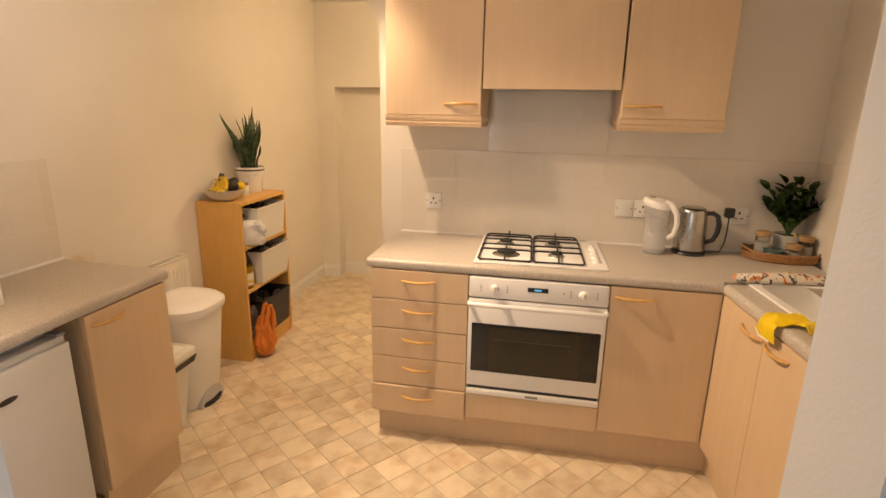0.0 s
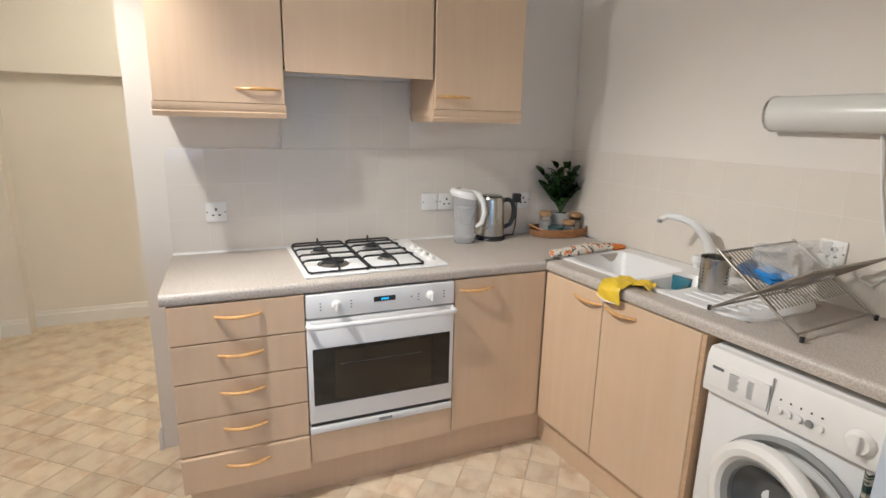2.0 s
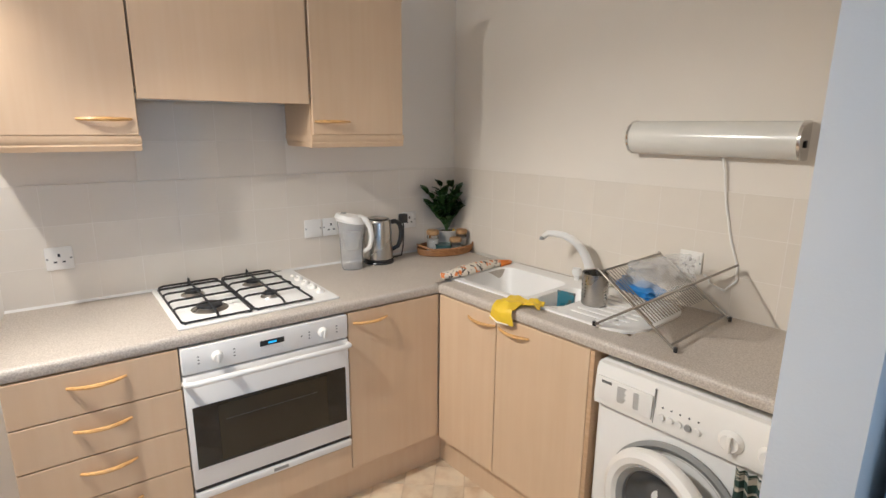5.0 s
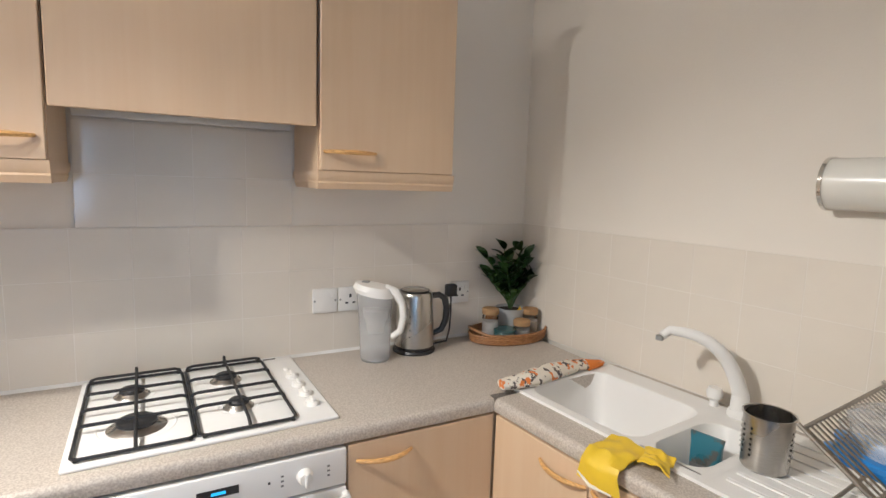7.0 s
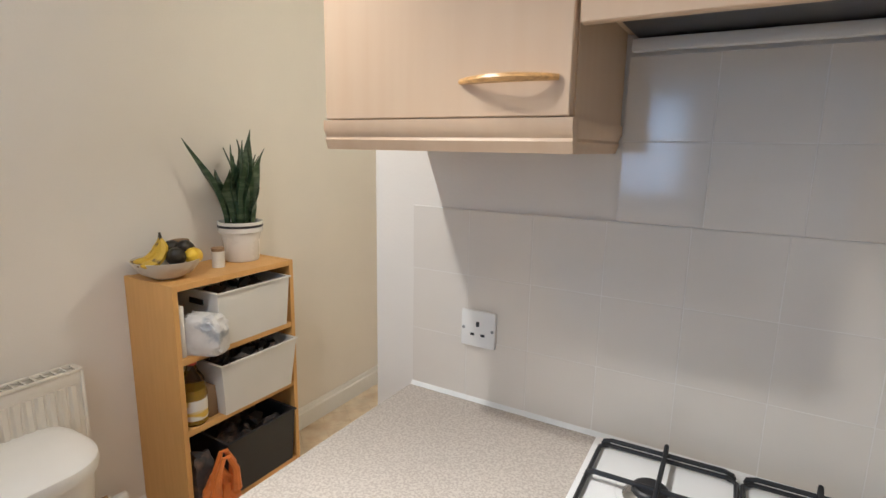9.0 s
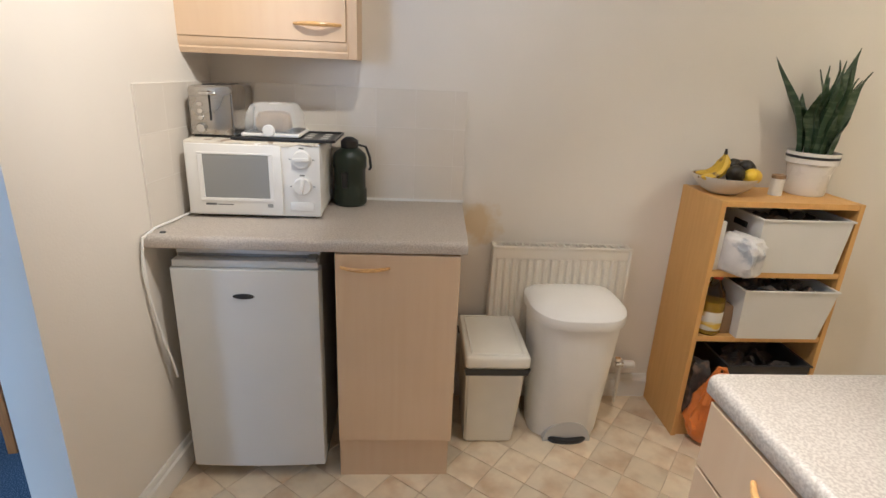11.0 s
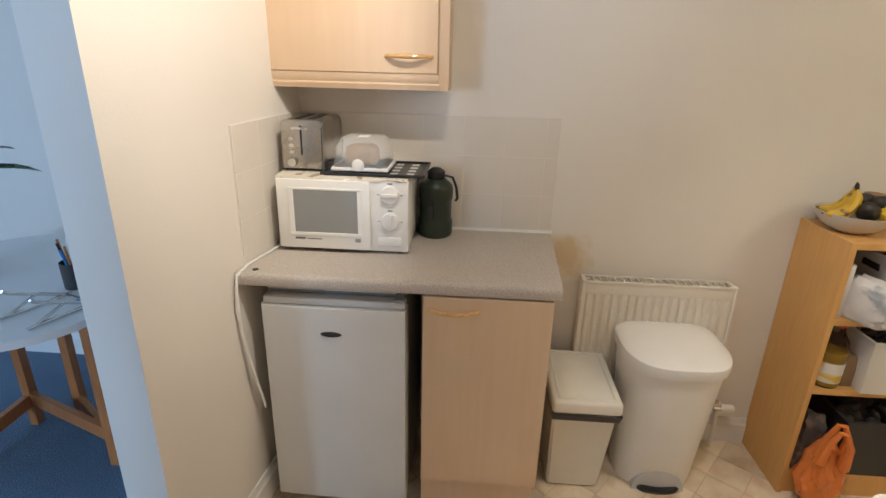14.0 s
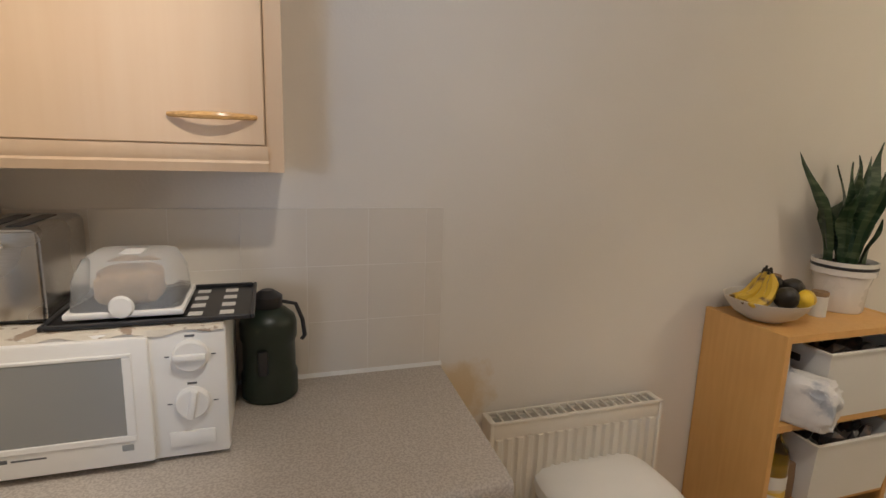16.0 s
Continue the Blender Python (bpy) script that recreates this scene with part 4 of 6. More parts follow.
# snake plant
M["ceramic"] = mat("white_glazed_ceramic", (0.78, 0.75, 0.70), 0.28, vary=0.03, vary_scale=10)
snake = thing("snake_plant", pose(-1.918, 2.985, TOPZ), "snake plant with upright dark leaves in a white pot", "houseplant")
part("pot", lathe(bmesh.new(), [(0, 0.0), (0.066, 0.0), (0.070, 0.006), (0.073, 0.075), (0.080, 0.11), (0.082, 0.12), (0.089, 0.122), (0.091, 0.165), (0.086, 0.165), (0.083, 0.15), (0, 0.148)], 36), M["ceramic"], snake, "white ceramic pot with dark line")
part("stripe", lathe(bmesh.new(), [(0.0905, 0.142), (0.0916, 0.144), (0.0916, 0.150), (0.0905, 0.152)], 36), M["black_plastic"], snake)
part("soil", lathe(bmesh.new(), [(0.0825, 0.151), (0.05, 0.155), (0, 0.156)], 20), M["soil"], snake)
rnd = random.Random(5)
for k in range(24):
    a = k * 2.4 + rnd.uniform(-0.4, 0.4)
    r0 = rnd.uniform(0.0, 0.05)
    lean = rnd.uniform(0.02, 0.22) + 3.4 * r0
    ht = rnd.uniform(0.15, 0.33) * (1.08 - 2.5 * r0)
    w = rnd.uniform(0.015, 0.025)
    if k == 0:
        a, r0, lean, ht, w = math.radians(258), 0.05, 0.46, 0.35, 0.017
    if k == 1:
        a, r0, lean, ht, w = math.radians(70), 0.01, 0.14, 0.39, 0.024
    if k in (2, 3):
        a, r0, lean, ht, w = math.radians(84 + 20 * k), 0.05, 0.62, 0.25, 0.022
    tw = rnd.uniform(0, 3.14)
    bm = bmesh.new()
    rows = []
    n = 11
    for i in range(n):
        u = i / (n - 1)
        d = r0 + ht * lean * (u ** 1.5)
        wob = 0.014 * u * math.sin(8 * u + 3 * a)
        c = Vector((d * math.cos(a) + wob * math.sin(a), d * math.sin(a) - wob * math.cos(a), 0.15 + ht * u))
        ww = w * max(0.04, (0.45 + 0.62 * math.sin(math.pi * min(1.0, u * 1.15) * 0.72)) * min(1.0, (1 - u) / 0.38) ** 0.8) * (1 + 0.10 * math.sin(17 * u + a))
        th = tw + 1.1 * u
        sd = Vector((math.cos(th), math.sin(th), 0)) * ww
        nn = Vector((-math.sin(th), math.cos(th), 0)) * 0.006 * (1.2 - u)
        rows.append([bm.verts.new(c - sd), bm.verts.new(c + nn), bm.verts.new(c + sd), bm.verts.new(c + nn * 1.6 + nn.normalized() * 0.002)])
    for p, q in zip(rows, rows[1:]):
        for j in range(4):
            bm.faces.new((p[j], p[(j + 1) % 4], q[(j + 1) % 4], q[j]))
    part("leaf", bm, M["snake_leaf"], snake)

# ---- radiator and bins ----
rad = thing("radiator", pose(XW, 1.775, 0, 0, 0, 90), "cream pressed-steel panel radiator with grille top", "radiator")
RWD, RZ0, RZ1 = 0.579, 0.20, 0.752
M["rad"] = mat("cream_radiator_enamel", (0.76, 0.71, 0.62), 0.4, vary=0.03, vary_scale=5)
rp = bmesh.new()
prof = [(0.004, -0.075)]
nf = 17
for i in range(nf):
    x = 0.018 + i * (RWD - 0.036) / nf
    s = (RWD - 0.036) / nf
    prof += [(x, -0.075), (x + s * 0.2, -0.0845), (x + s * 0.62, -0.0845), (x + s * 0.82, -0.075)]
prof += [(RWD - 0.004, -0.075), (RWD - 0.004, -0.062), (0.004, -0.062)]
prism(rp, prof, RZ0 + 0.035, RZ1 - 0.055)
part("panel", rp, M["rad"], rad)
part("top_band", B(0.004, RWD - 0.004, -0.079, -0.062, RZ1 - 0.056, RZ1 - 0.012, 0.004), M["rad"], rad)
part("bottom_band", B(0.004, RWD - 0.004, -0.079, -0.062, RZ0, RZ0 + 0.036, 0.004), M["rad"], rad)
for x0 in (0.0, RWD - 0.012):
    part("side_cover", B(x0, x0 + 0.012, -0.084, -0.018, RZ0, RZ1 - 0.002, 0.003), M["rad"], rad)
part("top_edge", B(0.0, RWD, -0.084, -0.076, RZ1 - 0.012, RZ1, 0.003), M["rad"], rad)
part("top_edge", B(0.0, RWD, -0.026, -0.018, RZ1 - 0.012, RZ1, 0.003), M["rad"], rad)
for i in range(20):
    x = 0.014 + i * (RWD - 0.03) / 19
    part("grille_bar", B(x - 0.0025, x + 0.0025, -0.076, -0.026, RZ1 - 0.010, RZ1 - 0.003), M["rad"], rad)
part("back_panel", B(0.01, RWD - 0.01, -0.03, -0.018, RZ0, RZ1 - 0.014), M["rad"], rad)
for bx in (0.1, RWD - 0.1):
    part("bracket", B(bx - 0.02, bx + 0.02, -0.018, -0.001, 0.3, 0.65), M["rad"], rad)
valve = thing("radiator_valve", pose(XW + 0.055, 2.365, 0.165, 0, 0, 90), "chrome radiator valve with white ribbed cap and copper tail", "valve")
tb = bmesh.new()
tube(tb, [(-0.004, 0, 0.055), (0.03, 0, 0.055), (0.03, 0, 0.0), (0.03, 0, -0.165)], [0.009, 0.009, 0.009, 0.0075], 10)
part("pipe", tb, M["rad"], valve)
part("nut", lathe(bmesh.new(), [(0, -0.012), (0.014, -0.012), (0.014, 0.012), (0, 0.012)], 6), M["chrome"], valve, m=pose(0.014, 0, 0.055, 0, 90, 0))
part("valve_head", lathe(bmesh.new(), [(0, 0.0), (0.014, 0.0), (0.018, 0.006), (0.018, 0.045), (0.013, 0.05), (0, 0.05)], 14), M["white_plastic"], valve, "white ribbed cap", pose(0.045, 0, 0.03, 0, 90, 0))
part("body", lathe(bmesh.new(), [(0, -0.02), (0.012, -0.02), (0.013, 0.02), (0, 0.02)], 12), M["chrome"], valve, m=pose(0.032, 0, 0.03, 0, 90, 0))

sb = thing("small_bin", pose(-1.615, 1.650, 0, 0, 0, 90) @ Matrix.Diagonal((1, 1, 1.045, 1)), "small cream swing-top bin with black liner showing", "bin")
bm = bmesh.new()
def quad_ring(bm, x0, x1, y0, y1, z):
    return [bm.verts.new(p) for p in ((x0, y0, z), (x1, y0, z), (x1, y1, z), (x0, y1, z))]
rr = [quad_ring(bm, 0.022, 0.215, 0.085, 0.315, 0.0), quad_ring(bm, 0.008, 0.232, 0.03, 0.34, 0.355)]
for k in range(4):
    bm.faces.new((rr[0][k], rr[0][(k + 1) % 4], rr[1][(k + 1) % 4], rr[1][k]))
bm.faces.new(rr[0][::-1]); bm.faces.new(rr[1])
bmesh.ops.bevel(bm, geom=bm.edges[:], offset=0.008, segments=2, affect="EDGES")
part("body", bm, M["cream_plastic"], sb)
lb = bmesh.new()
r2 = [quad_ring(lb, 0.004, 0.236, 0.016, 0.345, 0.338), quad_ring(lb, -0.002, 0.242, 0.004, 0.350, 0.371)]
for k in range(4):
    lb.faces.new((r2[0][k], r2[0][(k + 1) % 4], r2[1][(k + 1) % 4], r2[1][k]))
for v in r2[1]:
    v.co.z += 0.004 * noise.noise(v.co * 30)
part("liner", lb, M["black_plastic"], sb, "black bin liner edge")
lid = bmesh.new()
box(lid, 0.0, 0.240, 0.0, 0.355, 0.372, 0.42, 0.012, 3)
lid_ob = part("lid", lid, M["cream_plastic"], sb)
for b in ((0.02, 0.22, 0.02, 0.028), (0.02, 0.22, 0.325, 0.333), (0.02, 0.028, 0.028, 0.325), (0.212, 0.22, 0.028, 0.325)):
    part("ridge", B(b[0], b[1], b[2], b[3], 0.419, 0.424, 0.002, 1), M["cream_plastic"], lid_ob)

# greyer than the bin's plastic: the foot recess's shade is in this colour
M["recess"] = mat("shaded_recess_plastic", (0.55, 0.54, 0.52), 0.5, vary=0.05)
pb = thing("pedal_bin", pose(-1.82, 2.095, 0, 0, 0, 90) @ Matrix.Diagonal((1.02, 1.02, 1.04, 1)), "tall white plastic pedal bin with domed lid", "bin")


def d_ring(bm, wx, fy, by, z, n=40, p=3.2):
    out = []
    for k in range(n):
        a = math.tau * k / n
        c, s = math.cos(a), math.sin(a)
        x = math.copysign(abs(c) ** (2 / p), c) * wx
        y = math.copysign(abs(s) ** (2 / (2.2 if s < 0 else 5.0)), s) * (fy if s < 0 else by)
        out.append(bm.verts.new((x, y, z)))
    return out


def loft(bm, rings, caps=(True, True)):
    for a, b in zip(rings, rings[1:]):
        n = len(a)
        for k in range(n):
            bm.faces.new((a[k], a[(k + 1) % n], b[(k + 1) % n], b[k]))
    if caps[0]:
        bm.faces.new(rings[0][::-1])
    if caps[1]:
        bm.faces.new(rings[-1])
    return bm


bm = bmesh.new()
loft(bm, [d_ring(bm, 0.140, 0.092, 0.10, 0.0), d_ring(bm, 0.142, 0.102, 0.11, 0.02), d_ring(bm, 0.156, 0.132, 0.13, 0.25), d_ring(bm, 0.172, 0.160, 0.15, 0.50), d_ring(bm, 0.172, 0.160, 0.15, 0.515)])
part("body", bm, M["white_plastic"], pb)
bm = bmesh.new()
loft(bm, [d_ring(bm, 0.182, 0.175, 0.165, 0.512), d_ring(bm, 0.186, 0.180, 0.168, 0.535), d_ring(bm, 0.184, 0.177, 0.166, 0.55), d_ring(bm, 0.165, 0.155, 0.148, 0.566), d_ring(bm, 0.11, 0.10, 0.10, 0.576), d_ring(bm, 0.03, 0.03, 0.03, 0.578)])
part("lid", bm, M["white_plastic"], pb, "domed white lid")
ar = [(-0.096 * math.cos(a), 0.088 * math.sin(a)) for a in arc(15, 0, 180)]
# a slightly proud block, its grey giving the shade of a recess
part("foot_recess", prism(bmesh.new(), [(x, z + 0.001) for x, z in ar], -0.112, -0.04, "y"), M["recess"], pb, "pale arch above the pedal, greyed for a recess in shade")
part("pedal", lathe(bmesh.new(), [(0, 0.012), (0.066, 0.020), (0.078, 0.014), (0.078, 0.002), (0, 0.002)], 24, sy=0.36), M["black_plastic"], pb, "black foot pedal", pose(0, -0.105, 0.004, 16))

# ---- microwave and what stands on it ----
MWX = -1.726
mw = thing("microwave", pose(MWX, 0, CT, 0, 0, 90), "white countertop microwave oven with two dials", "microwave")
Y0, Y1, MZ0, MZ1, MD = 0.697, 1.132, 0.010, 0.252, 0.29
part("body", B(Y0, Y1, 0.012, MD, MZ0, MZ1, 0.008), M["white"], mw)
part("fascia", B(Y0 - 0.002, Y1 + 0.002, -0.006, 0.013, MZ0 - 0.002, MZ1 + 0.002, 0.007), M["white_plastic"], mw)
md = part("door", B(Y0 + 0.006, Y1 - 0.122, -0.020, -0.005, MZ0 + 0.004, MZ1 - 0.004, 0.006), M["white_plastic"], mw)
M["mw_window"] = mat("grey_mesh_window", (0.30, 0.30, 0.29), 0.25, vary=0.05, spec=0.6)
part("window", B(Y0 + 0.062, Y0 + 0.272, -0.0215, -0.0195, MZ0 + 0.062, MZ0 + 0.205, 0.0005, 1), M["mw_window"], md, "grey mesh window")
fb = bmesh.new()
for b in ((Y0 + 0.045, Y0 + 0.287, MZ0 + 0.205, MZ0 + 0.212), (Y0 + 0.045, Y0 + 0.287, MZ0 + 0.05, MZ0 + 0.062), (Y0 + 0.045, Y0 + 0.062, MZ0 + 0.062, MZ0 + 0.205), (Y0 + 0.272, Y0 + 0.287, MZ0 + 0.062, MZ0 + 0.205)):
    box(fb, b[0], b[1], -0.0235, -0.019, b[2], b[3], 0.0015, 1)
part("window_frame", fb, M["white_plastic"], md)
part("badge", B(Y0 + 0.06, Y0 + 0.095, -0.0206, -0.0198, MZ0 + 0.036, MZ0 + 0.043), M["print"], md)
part("print_line", B(Y0 + 0.1, Y0 + 0.15, -0.0206, -0.0198, MZ0 + 0.037, MZ0 + 0.040), M["print"], md)
part("emblem", B(Y0 + 0.262, Y0 + 0.280, -0.0206, -0.0198, MZ0 + 0.032, MZ0 + 0.044), M["grey_plastic"], md)
for z in (0.195, 0.105):
    d = part("dial", lathe(bmesh.new(), [(0, 0.012), (0.026, 0.012), (0.029, 0.009), (0.030, 0.0), (0, 0)], 28), M["white_plastic"], mw, m=pose(Y1 - 0.058, -0.006, MZ0 + z, 90))
    part("grip", B(-0.027, 0.027, -0.006, 0.006, 0.010, 0.020, 0.003), M["white_plastic"], d, m=pose(0, 0, 0, 0, 0, 0 if z > 0.15 else 80))
    part("scale_mark", B(Y1 - 0.066, Y1 - 0.05, -0.0068, -0.0058, MZ0 + z + 0.034, MZ0 + z + 0.038), M["print"], mw)
    for s in (-1, 1):
        part("scale_mark", B(Y1 - 0.058 + s * 0.038 - 0.004, Y1 - 0.058 + s * 0.038 + 0.004, -0.0068, -0.0058, MZ0 + z - 0.002, MZ0 + z), M["print"], mw)
part("door_button", B(Y1 - 0.1, Y1 - 0.022, -0.011, -0.005, MZ0 + 0.02, MZ0 + 0.05, 0.003), M["white_plastic"], mw)
for fx in (Y0 + 0.03, Y1 - 0.03):
    for fy in (0.03, MD - 0.03):
        part("foot", lathe(bmesh.new(), [(0, 0), (0.012, 0), (0.012, 0.013), (0, 0.013)], 10), M["black_plastic"], mw, m=pose(fx, fy, 0))
MT = CT + MZ1 + 0.001
M["linen"] = mat("printed_linen", (0.66, 0.60, 0.50), 0.9, grain=(25, (0.35, 0.27, 0.2), (0.56, 0.6)), vary=0.08, bump=0.5, bump_scale=200)
tc = bmesh.new()
bmesh.ops.create_grid(tc, x_segments=40, y_segments=18, size=0.5)
for v in tc.verts:
    x, y = 0.70 + 0.43 * (v.co.x + 0.5), -0.014 + 0.21 * (v.co.y + 0.5)
    over = max(0.0, -y + 0.0)
    v.co = Vector((x, max(y, -0.0085), 0.002 + 0.0025 * noise.noise(Vector((x * 25, y * 25, 0))) - over * (0.6 + 0.8 * noise.noise(Vector((x * 20, 0, 3))))))
bmesh.ops.solidify(tc, geom=tc.faces[:], thickness=0.0015)
solid("tea_towel", tc, M["linen"], pose(MWX, 0, MT + 0.002, 0, 0, 90), "creased cream tea towel under the toaster", "tea towel")
ts = thing("toaster", pose(-1.792, 0.702, MT + 0.005, 0, 0, 90), "brushed steel two-slice toaster with front lever", "toaster")
tbm = bmesh.new()
prism(tbm, [(0.0, 0.008), (0.0, 0.150), (0.004, 0.160), (0.014, 0.166), (0.126, 0.166), (0.136, 0.160), (0.140, 0.150), (0.140, 0.008)], 0.0, 0.225, "y")
part("body", tbm, M["steel"], ts)
part("front_plate", B(0.004, 0.136, -0.006, 0.001, 0.008, 0.162, 0.004), M["steel"], ts)
part("base", B(0.006, 0.134, 0.004, 0.222, 0.0, 0.009, 0.003), M["black_plastic"], ts)
part("lever_slot", B(0.066, 0.072, -0.0075, -0.005, 0.055, 0.15), M["black_plastic"], ts)
lv = bmesh.new()
tube(lv, [(0.045, -0.02, 0.142), (0.050, -0.024, 0.142), (0.088, -0.024, 0.142), (0.093, -0.02, 0.142)], 0.006, 8)
box(lv, 0.064, 0.074, -0.022, -0.006, 0.138, 0.146)
part("lever", lv, M["chrome"], ts, "chrome lever")
part("browning_dial", lathe(bmesh.new(), [(0, 0.014), (0.013, 0.014), (0.015, 0.011), (0.017, 0.0), (0, 0)], 22), M["chrome"], ts, m=pose(0.036, -0.006, 0.03, 90))
for i in range(3):
    part("button", lathe(bmesh.new(), [(0, 0.004), (0.009, 0.004), (0.011, 0.0), (0, 0)], 16, sy=0.75), M["chrome"], ts, m=pose(0.036, -0.006, 0.063 + i * 0.022, 90))
for x in (0.038, 0.082):
    part("slot", B(x, x + 0.024, 0.03, 0.19, 0.1655, 0.168), M["black_plastic"], ts)
tray = thing("baking_tray", pose(MWX - 0.020, 0.850, MT + 0.004, 0, 0, 90), "dark perforated baking tray on the microwave", "baking tray")
tr = bmesh.new()
box(tr, 0.0, 0.325, 0.0, 0.225, 0.0, 0.004)
for b in ((0, 0.325, -0.008, 0.0), (0, 0.325, 0.225, 0.233), (-0.008, 0, -0.008, 0.233), (0.325, 0.333, -0.008, 0.233)):
    box(tr, b[0], b[1], b[2], b[3], 0.002, 0.011, 0.002, 1)
part("tray", tr, M["black_plastic"], tray)
# flat white squares stand in for the highlights at the tray's holes
for i in range(2):
    for j in range(4):
        part("label_square", B(0.215 + i * 0.055, 0.240 + i * 0.055, 0.025 + j * 0.052, 0.048 + j * 0.052, 0.0042, 0.0052), M["box_white"], tray)
M["bread"] = mat("pale_bread_crust", (0.62, 0.45, 0.27), 0.8, vary=0.15, vary_scale=25, bump=0.5, bump_scale=60)
cake = thing("cake_box", pose(-1.762, 0.878, MT + 0.016, 0, 0, 90), "translucent lidded food box with bread inside", "food box")
bm = bmesh.new()
def rring(bm, x0, x1, y0, y1, z, r=0.02):
    out = []
    for cx, cy, a0 in ((x1 - r, y1 - r, 0), (x0 + r, y1 - r, 90), (x0 + r, y0 + r, 180), (x1 - r, y0 + r, 270)):
        for a in arc(4, a0, a0 + 90):
            out.append(bm.verts.new((cx + r * math.cos(a), cy + r * math.sin(a), z)))
    return out
loft(bm, [rring(bm, 0, 0.178, 0, 0.165, 0.012), rring(bm, 0.004, 0.174, 0.004, 0.161, 0.065), rring(bm, 0.018, 0.160, 0.018, 0.147, 0.098), rring(bm, 0.028, 0.150, 0.028, 0.137, 0.104)])
part("cover", bm, M["cloudy"], cake, "cloudy plastic cover")
part("tray", B(-0.006, 0.184, -0.006, 0.171, 0.0, 0.012, 0.004), M["white_plastic"], cake)
part("clip", lathe(bmesh.new(), [(0, 0.008), (0.018, 0.007), (0.021, 0.0), (0, 0)], 18), M["white_plastic"], cake, m=pose(0.085, -0.004, 0.02, 90))
part("sticker", B(0.075, 0.11, 0.05, 0.10, 0.1042, 0.1052), M["white_plastic"], cake)
crumpled("bread", pose(-1.842, 0.963, MT + 0.0285), 0.05, 0.055, 0.035, M["bread"], "pale bread roll inside the food box", "bread", 0.12, 3, 1.0)

wb = thing("water_bottle", pose(-1.955, 1.205, CT) @ Matrix.Diagonal((1.12, 1.12, 0.97, 1)), "large dark green water bottle with strap handle", "bottle")
M["bottle_green"] = mat("dark_green_plastic", (0.018, 0.028, 0.018), 0.35, vary=0.1, vary_scale=12)
part("body", lathe(bmesh.new(), [(0, 0.0), (0.050, 0.0), (0.056, 0.008), (0.056, 0.06), (0.052, 0.07), (0.052, 0.14), (0.056, 0.15), (0.056, 0.185), (0.052, 0.20), (0.035, 0.217), (0.026, 0.222), (0.026, 0.232), (0, 0.232)], 32), M["bottle_green"], wb)
part("cap", lathe(bmesh.new(), [(0.028, 0.222), (0.029, 0.224), (0.029, 0.248), (0.020, 0.256), (0.012, 0.262), (0, 0.262)], 24), M["black_plastic"], wb)
st = bmesh.new()
tube(st, [(0.0, 0.02, 0.236), (0.0, 0.055, 0.228), (0.0, 0.068, 0.19), (0.0, 0.072, 0.15), (0.0, 0.066, 0.14)], 0.0045, 8)
part("strap", st, M["black_plastic"], wb, m=pose(0, 0, 0, 0, 0, -10))
part("grip_panel", B(-0.012, 0.012, -0.01, 0.01, 0.075, 0.135, 0.005), M["black_plastic"], wb, m=pose(0.047, -0.012, 0))

cable = bmesh.new()
tube(cable, [(-1.79, 0.70, CT + 0.05), (-1.76, 0.69, CT + 0.006), (-1.66, 0.672, CT + 0.006), (-1.56, 0.652, CT + 0.006), (-1.49, 0.645, CT - 0.006), (-1.478, 0.645, CT - 0.05), (-1.482, 0.645, 0.72), (-1.50, 0.66, 0.56), (-1.53, 0.672, 0.42)], 0.0042, 8)
tube(cable, [(-1.482, 0.643, CT - 0.05), (-1.475, 0.64, 0.80), (-1.49, 0.645, 0.68), (-1.52, 0.66, 0.50), (-1.54, 0.668, 0.40)], 0.0038, 8)
solid("power_cable", cable, M["white_plastic"], pose(0, 0, 0), "white power cable hanging over the worktop edge", "cable")
solid("worktop_grommet", lathe(bmesh.new(), [(0, 0.003), (0.008, 0.003), (0.010, 0.0), (0, 0)], 16), M["black_plastic"], pose(-1.535, 0.685, CT), "small black cable grommet in the worktop", "grommet")


# ---- sockets ----
def socket_plate(m, label, pins=True, rocker=True):
    s = thing("wall_socket", m, label, "socket", "wall sockets")
    part("plate", B(-0.043, 0.043, -0.010, 0.0, -0.043, 0.043, 0.004), M["white_plastic"], s)
    if pins:
        for b in ((-0.004, 0.004, 0.006, 0.018), (-0.018, -0.008, -0.016, -0.010), (0.008, 0.018, -0.016, -0.010)):
            part("pin_hole", B(b[0], b[1], -0.0108, -0.0095, b[2], b[3]), M["black_plastic"], s)
    if rocker:
        part("rocker", B(0.020, 0.032, -0.0135, -0.0095, 0.012, 0.03, 0.001, 1), M["white_plastic"], s)
    for x in (-0.036, 0.036):
        part("screw", lathe(bmesh.new(), [(0, 0.0015), (0.0035, 0.001), (0.004, 0), (0, 0)], 10), M["grey_plastic"], s, m=pose(x, -0.0098, 0, 90))
    return s


TF = YH - 0.0065
socket_plate(pose(-0.587, TF, 1.090), "white single wall socket on the tiles", rocker=False)
socket_plate(pose(0.398, TF, 1.100), "white fused switch plate on the tiles", pins=False)
socket_plate(pose(0.488, TF, 1.100), "white single wall socket beside a switch")
socket_plate(pose(0.935, TF, 1.092), "white wall socket in use by the kettle")
EAST = RWALL @ pose(-0.0065, 0, 0, 0, 0, -90)    # x towards the living room, y into the wall
socket_plate(EAST @ pose(1.355, 0, 1.085), "white wall socket behind the dish rack")
pl = thing("plug", pose(0.885, TF - 0.011, 1.105), "black plug in the kettle socket", "plug")
part("body", B(-0.022, 0.022, -0.032, 0.0, -0.022, 0.026, 0.008, 3), M["black_plastic"], pl)
cb = bmesh.new()
